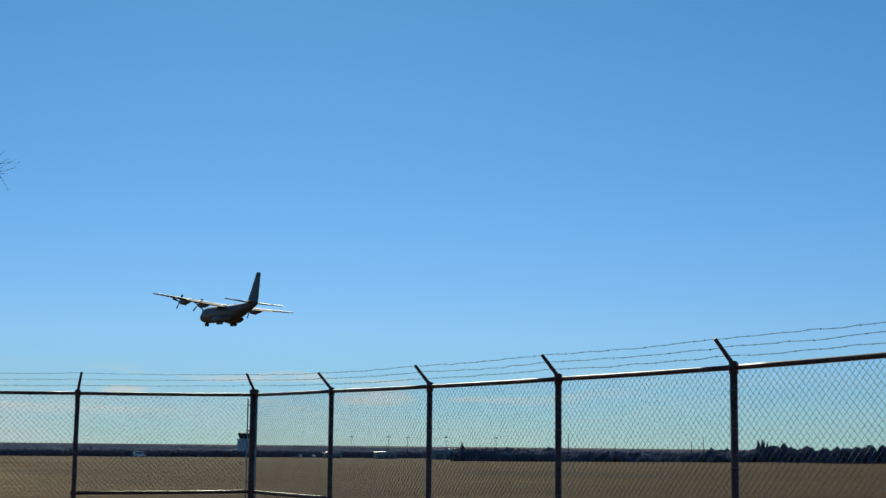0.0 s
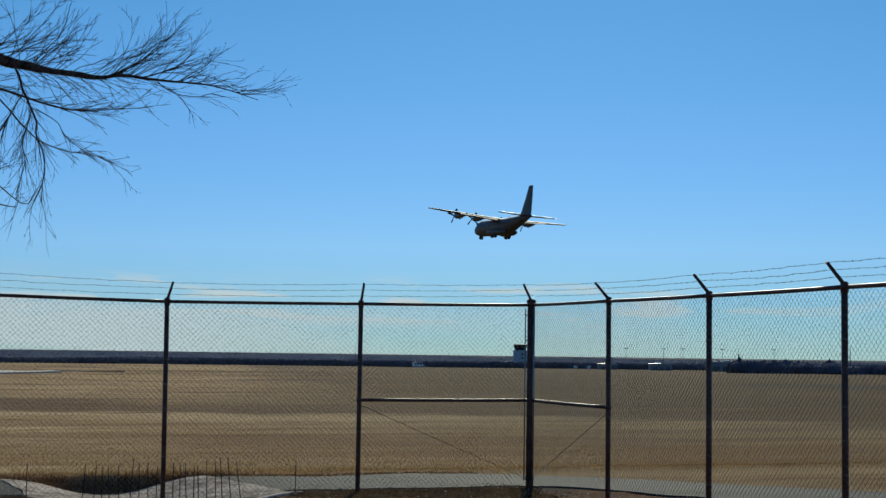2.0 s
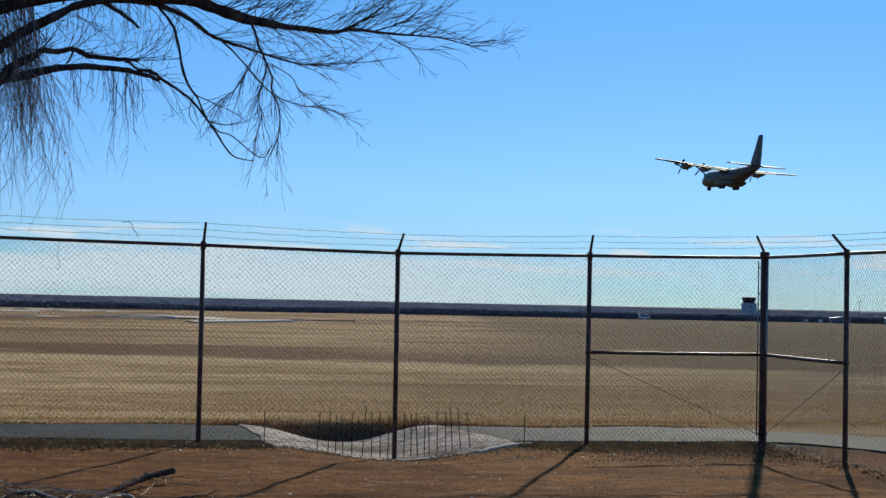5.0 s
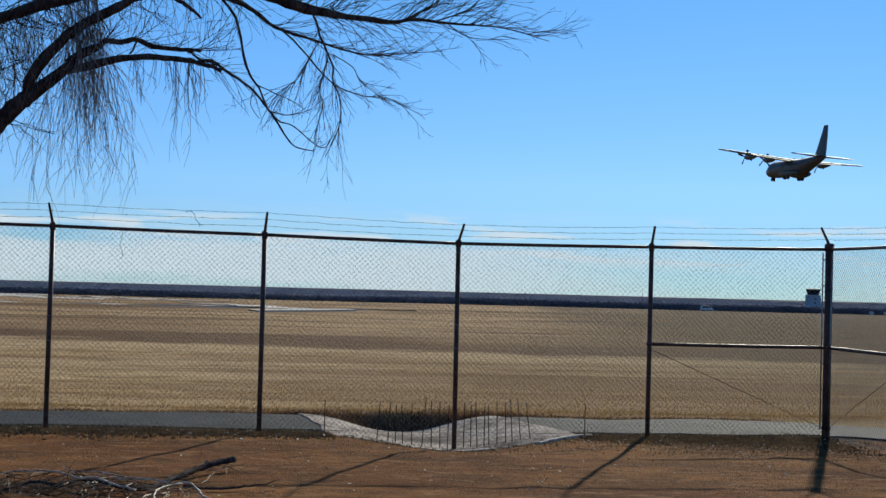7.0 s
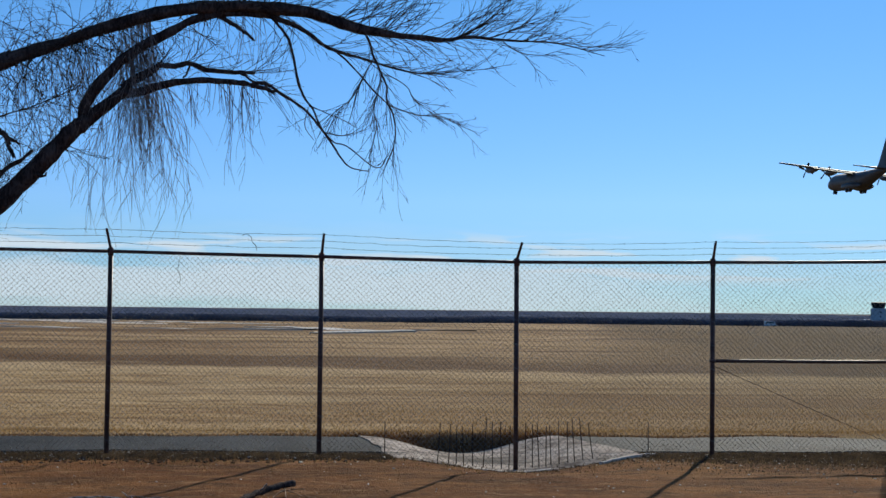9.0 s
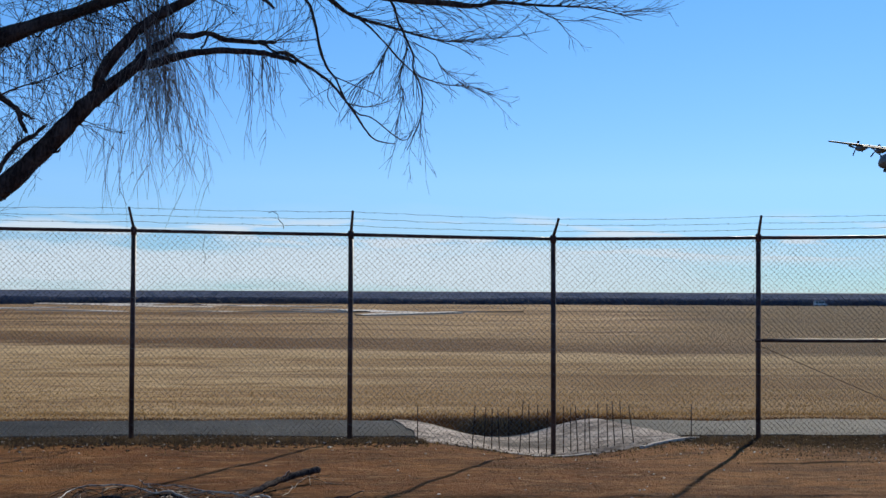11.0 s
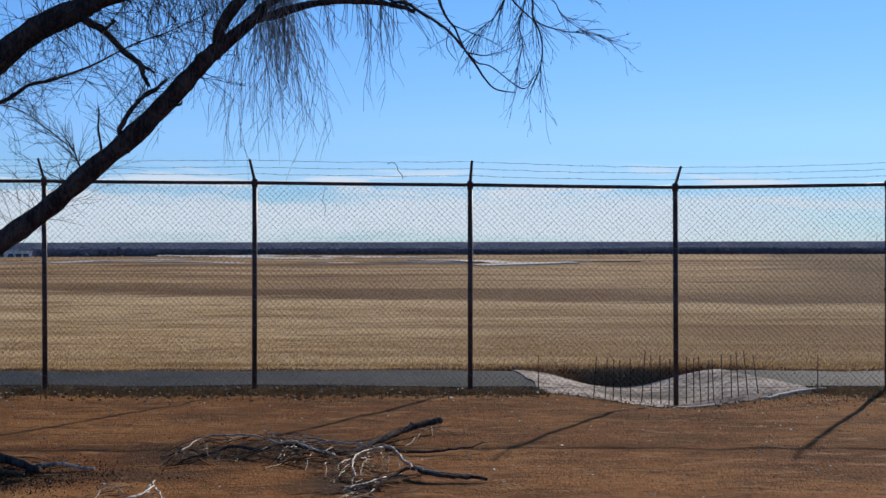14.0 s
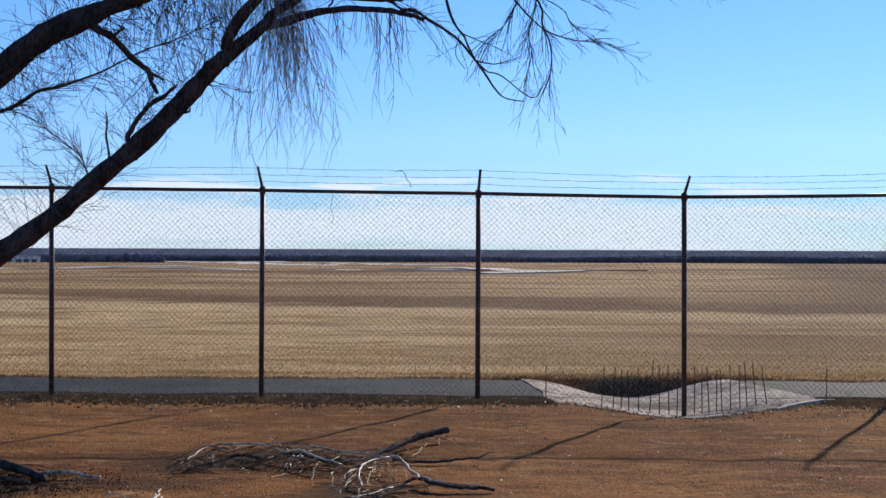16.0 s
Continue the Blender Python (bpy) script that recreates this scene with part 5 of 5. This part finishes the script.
M_shed = plain("grey_blue_cladding", (0.2, 0.22, 0.24), 0.6)
shed(29.65, 640, (15, 9, 4.0), M_shed, "long low grey shed with a pale roof", -30)
shed(27.2, 700, (10, 8, 3.4), M_shed, "low grey shed with a pale roof", -20)
shed(25.2, 760, (9, 7, 3.0), M_shed, "small grey shed among the trees", -20)
shed(34.3, 620, (5, 4, 2.8), M_white, "small white hut among the scrub", -28)
shed(35.9, 600, (4.5, 4, 2.6), M_white, "small white hut among the scrub", -36)
shed(36.95, 640, (5, 4, 3.2), M_white, "small white hut among the scrub", -30)
shed(33.0, 700, (14, 10, 3.2), M_shed, "small grey shed among the trees", -20)
shed(-16.4, 640, (11, 7, 2.6), M_white, "small white building among dark trees", 20)


def mast(az, d, h, lamp, label):
    p = from_stand(az, d)
    e = empty("light_mast", label, "mast", "far masts", at=(p.x, p.y, ground_z(p.x, p.y) - 0.2), turn=-az)
    rod("pole", [(0, 0, 0), (0, 0, h)], [0.2, 0.1], M_post, e, sides=6)
    if lamp:
        part("lamp_head", box_bm((2.6, 0.5, 0.6), (0, 0, h), 0.05), M_galv, e)


for az in (25.9, 27.31, 28.04, 29.5, 31.4):
    mast(az, 1000, 14, True, "tall apron floodlight mast")
mast(34.14, 560, 10, False, "thin dark utility pole")
mast(35.9, 620, 7.5, False, "thin dark utility pole")
mast(38.74, 600, 8.5, False, "thin dark utility pole")
mast(39.18, 600, 10, False, "thin dark utility pole")
mast(15.6, 1300, 17, False, "thin far aerial mast above the woods")

# ---- aircraft ----
plane = empty("transport_aircraft", "dark grey four-engined military transport aircraft flying low with its wheels down", "aircraft")
# built nose towards +y, about 30 m long and 40 m across
def ring(y, zc, rx, rz, n=20):
    return [(rx * math.cos(2 * math.pi * i / n), y, zc + rz * math.sin(2 * math.pi * i / n)) for i in range(n)]


V, F = [], []
loft(V, F, [ring(14.6, -0.75, 0.15, 0.15), ring(14.3, -0.72, 0.75, 0.7), ring(13.2, -0.5, 1.35, 1.3), ring(11.6, -0.1, 1.85, 1.9), ring(9.8, 0, 2.1, 2.15), ring(0, 0, 2.15, 2.2), ring(-3.5, 0.05, 2.15, 2.15), ring(-7, 0.75, 1.85, 1.6), ring(-10.5, 1.45, 1.3, 1.05), ring(-13.5, 1.95, 0.7, 0.6), ring(-15.2, 2.2, 0.15, 0.25)])
fus = raw("fuselage", V, F, M_grey_paint, plane, smooth=True)
for a in (-0.9, -0.45, 0.0, 0.45, 0.9):
    part("cockpit_window", box_bm((0.62, 0.12, 0.55), (1.45 * math.sin(a), 11.4 + 1.2 * math.cos(a), 1.15), 0.04, None), M_glass, fus)
for sx in (-1, 1):
    V, F = [], []
    loft(V, F, [[(sx * (1.75 + 0.85 * q * math.cos(b)), y, -1.45 + 0.85 * q * math.sin(b)) for b in (2 * math.pi * i / 12 for i in range(12))] for y, q in ((5.0, 0.1), (4.0, 0.75), (2.5, 1), (-2.5, 1), (-4.2, 0.6), (-5.2, 0.1))])
    pod = raw("gear_pod", V, F, M_grey_paint, plane, smooth=True)
    for y in (1.3, -0.3):
        rod("main_wheel", [(sx * 2.0 - 0.25, y, -2.3), (sx * 2.0 + 0.25, y, -2.3)], 0.72, M_black, pod, sides=16)
    rod("gear_leg", [(sx * 2.0, 0.5, -1.8), (sx * 2.0, 0.5, -2.3)], 0.16, M_galv, pod, sides=8)


def foil(chord, thick, y, x, z, n=10):
    """A wing section, leading edge towards +y."""
    up = [(x, y - chord * t, z + thick * 0.6 * (2.6 * math.sqrt(t) * (1 - t) + 0.1 * (1 - t))) for t in (0, 0.05, 0.2, 0.45, 0.75, 1)]
    lo = [(x, y - chord * t, z - thick * 0.3 * (2.6 * math.sqrt(t) * (1 - t))) for t in (0.75, 0.45, 0.2, 0.05)]
    return up + lo


for sx in (-1, 1):
    V, F = [], []
    loft(V, F, [foil(4.9, 0.75, 4.4, 0, 2.0), foil(4.9, 0.7, 4.4, sx * 6, 2.15), foil(2.5, 0.32, 3.3, sx * 19.7, 2.75), foil(1.8, 0.12, 3.0, sx * 20.2, 2.78)])
    wing = raw("wing", V, F, M_light_grey, plane, "pale grey wing")
    V, F = [], []
    loft(V, F, [[(sx * 2.3, -0.45, 2.02), (sx * 2.3, -0.5, 1.9), (sx * 2.3, -1.9, 1.35), (sx * 2.3, -1.95, 1.45)], [(sx * 12.5, 0.2, 2.4), (sx * 12.5, 0.15, 2.3), (sx * 12.5, -0.9, 1.95), (sx * 12.5, -0.95, 2.02)]])
    raw("flap", V, F, M_light_grey, wing)
    for ex in (5.0, 10.3):
        zc = 1.75 + 0.03 * ex
        V, F = [], []
        loft(V, F, [[(sx * ex + 0.62 * q * math.cos(b), y, zc + zz + 0.68 * q * math.sin(b)) for b in (2 * math.pi * i / 12 for i in range(12))] for y, q, zz in ((7.6, 0.35, 0.1), (7.2, 0.75, 0), (6.2, 1.0, -0.1), (4.0, 1.05, -0.1), (1.8, 0.8, 0.1), (0.2, 0.3, 0.25))])
        eng = raw("engine", V, F, M_grey_paint, plane, smooth=True)
        rod("spinner", [(sx * ex, 7.5, zc + 0.1), (sx * ex, 7.9, zc + 0.1), (sx * ex, 8.25, zc + 0.1)], [0.34, 0.28, 0.05], M_black, eng, sides=10)
        for k in range(4):
            a = math.pi / 4 + k * math.pi / 2 + 0.35 * ex
            d = Vector((math.cos(a), 0, math.sin(a))); s = Vector((-d.z, 0.8, d.x)) * 0.2
            c = Vector((sx * ex, 7.75, zc + 0.1))
            V, F = [], []
            loft(V, F, [[c + d * q + s * w, c + d * q - s * w, c + d * q - s * w + Vector((0, 0.07, 0)), c + d * q + s * w + Vector((0, 0.07, 0))] for q, w in ((0.3, 0.5), (0.9, 1.0), (1.8, 1.15), (2.05, 0.9))])
            raw("propeller_blade", V, F, M_black, eng)
    V, F = [], []
    loft(V, F, [foil(3.9, 0.4, -11.3, 0, 2.2), foil(1.9, 0.2, -12.4, sx * 8.0, 2.35)])
    raw("tailplane", V, F, M_grey_paint, plane)
V, F = [], []
loft(V, F, [[(t * 0.28, y0 + c * f, z) for t, f in ((0, 0), (1, -0.2), (1, -0.55), (0, -1), (-1, -0.55), (-1, -0.2))] for y0, c, z in ((-7.6, 7.2, 1.9), (-9.8, 5.4, 3.2), (-11.4, 3.8, 6.5), (-12.8, 2.3, 9.6), (-13.2, 1.7, 9.9))])
raw("tail_fin", V, F, M_grey_paint, plane)
rod("nose_gear_leg", [(0, 11.4, -1.6), (0, 11.5, -2.4)], 0.12, M_galv, plane, sides=8)
for sx in (-0.28, 0.28):
    rod("nose_wheel", [(sx - 0.13, 11.5, -2.45), (sx + 0.13, 11.5, -2.45)], 0.48, M_black, plane, sides=14)
plane.matrix_world = Matrix.Translation(from_stand(21.15, 388, 34.6)) @ pose(0, 0, 0, 1.5, 3.5, 6.8)
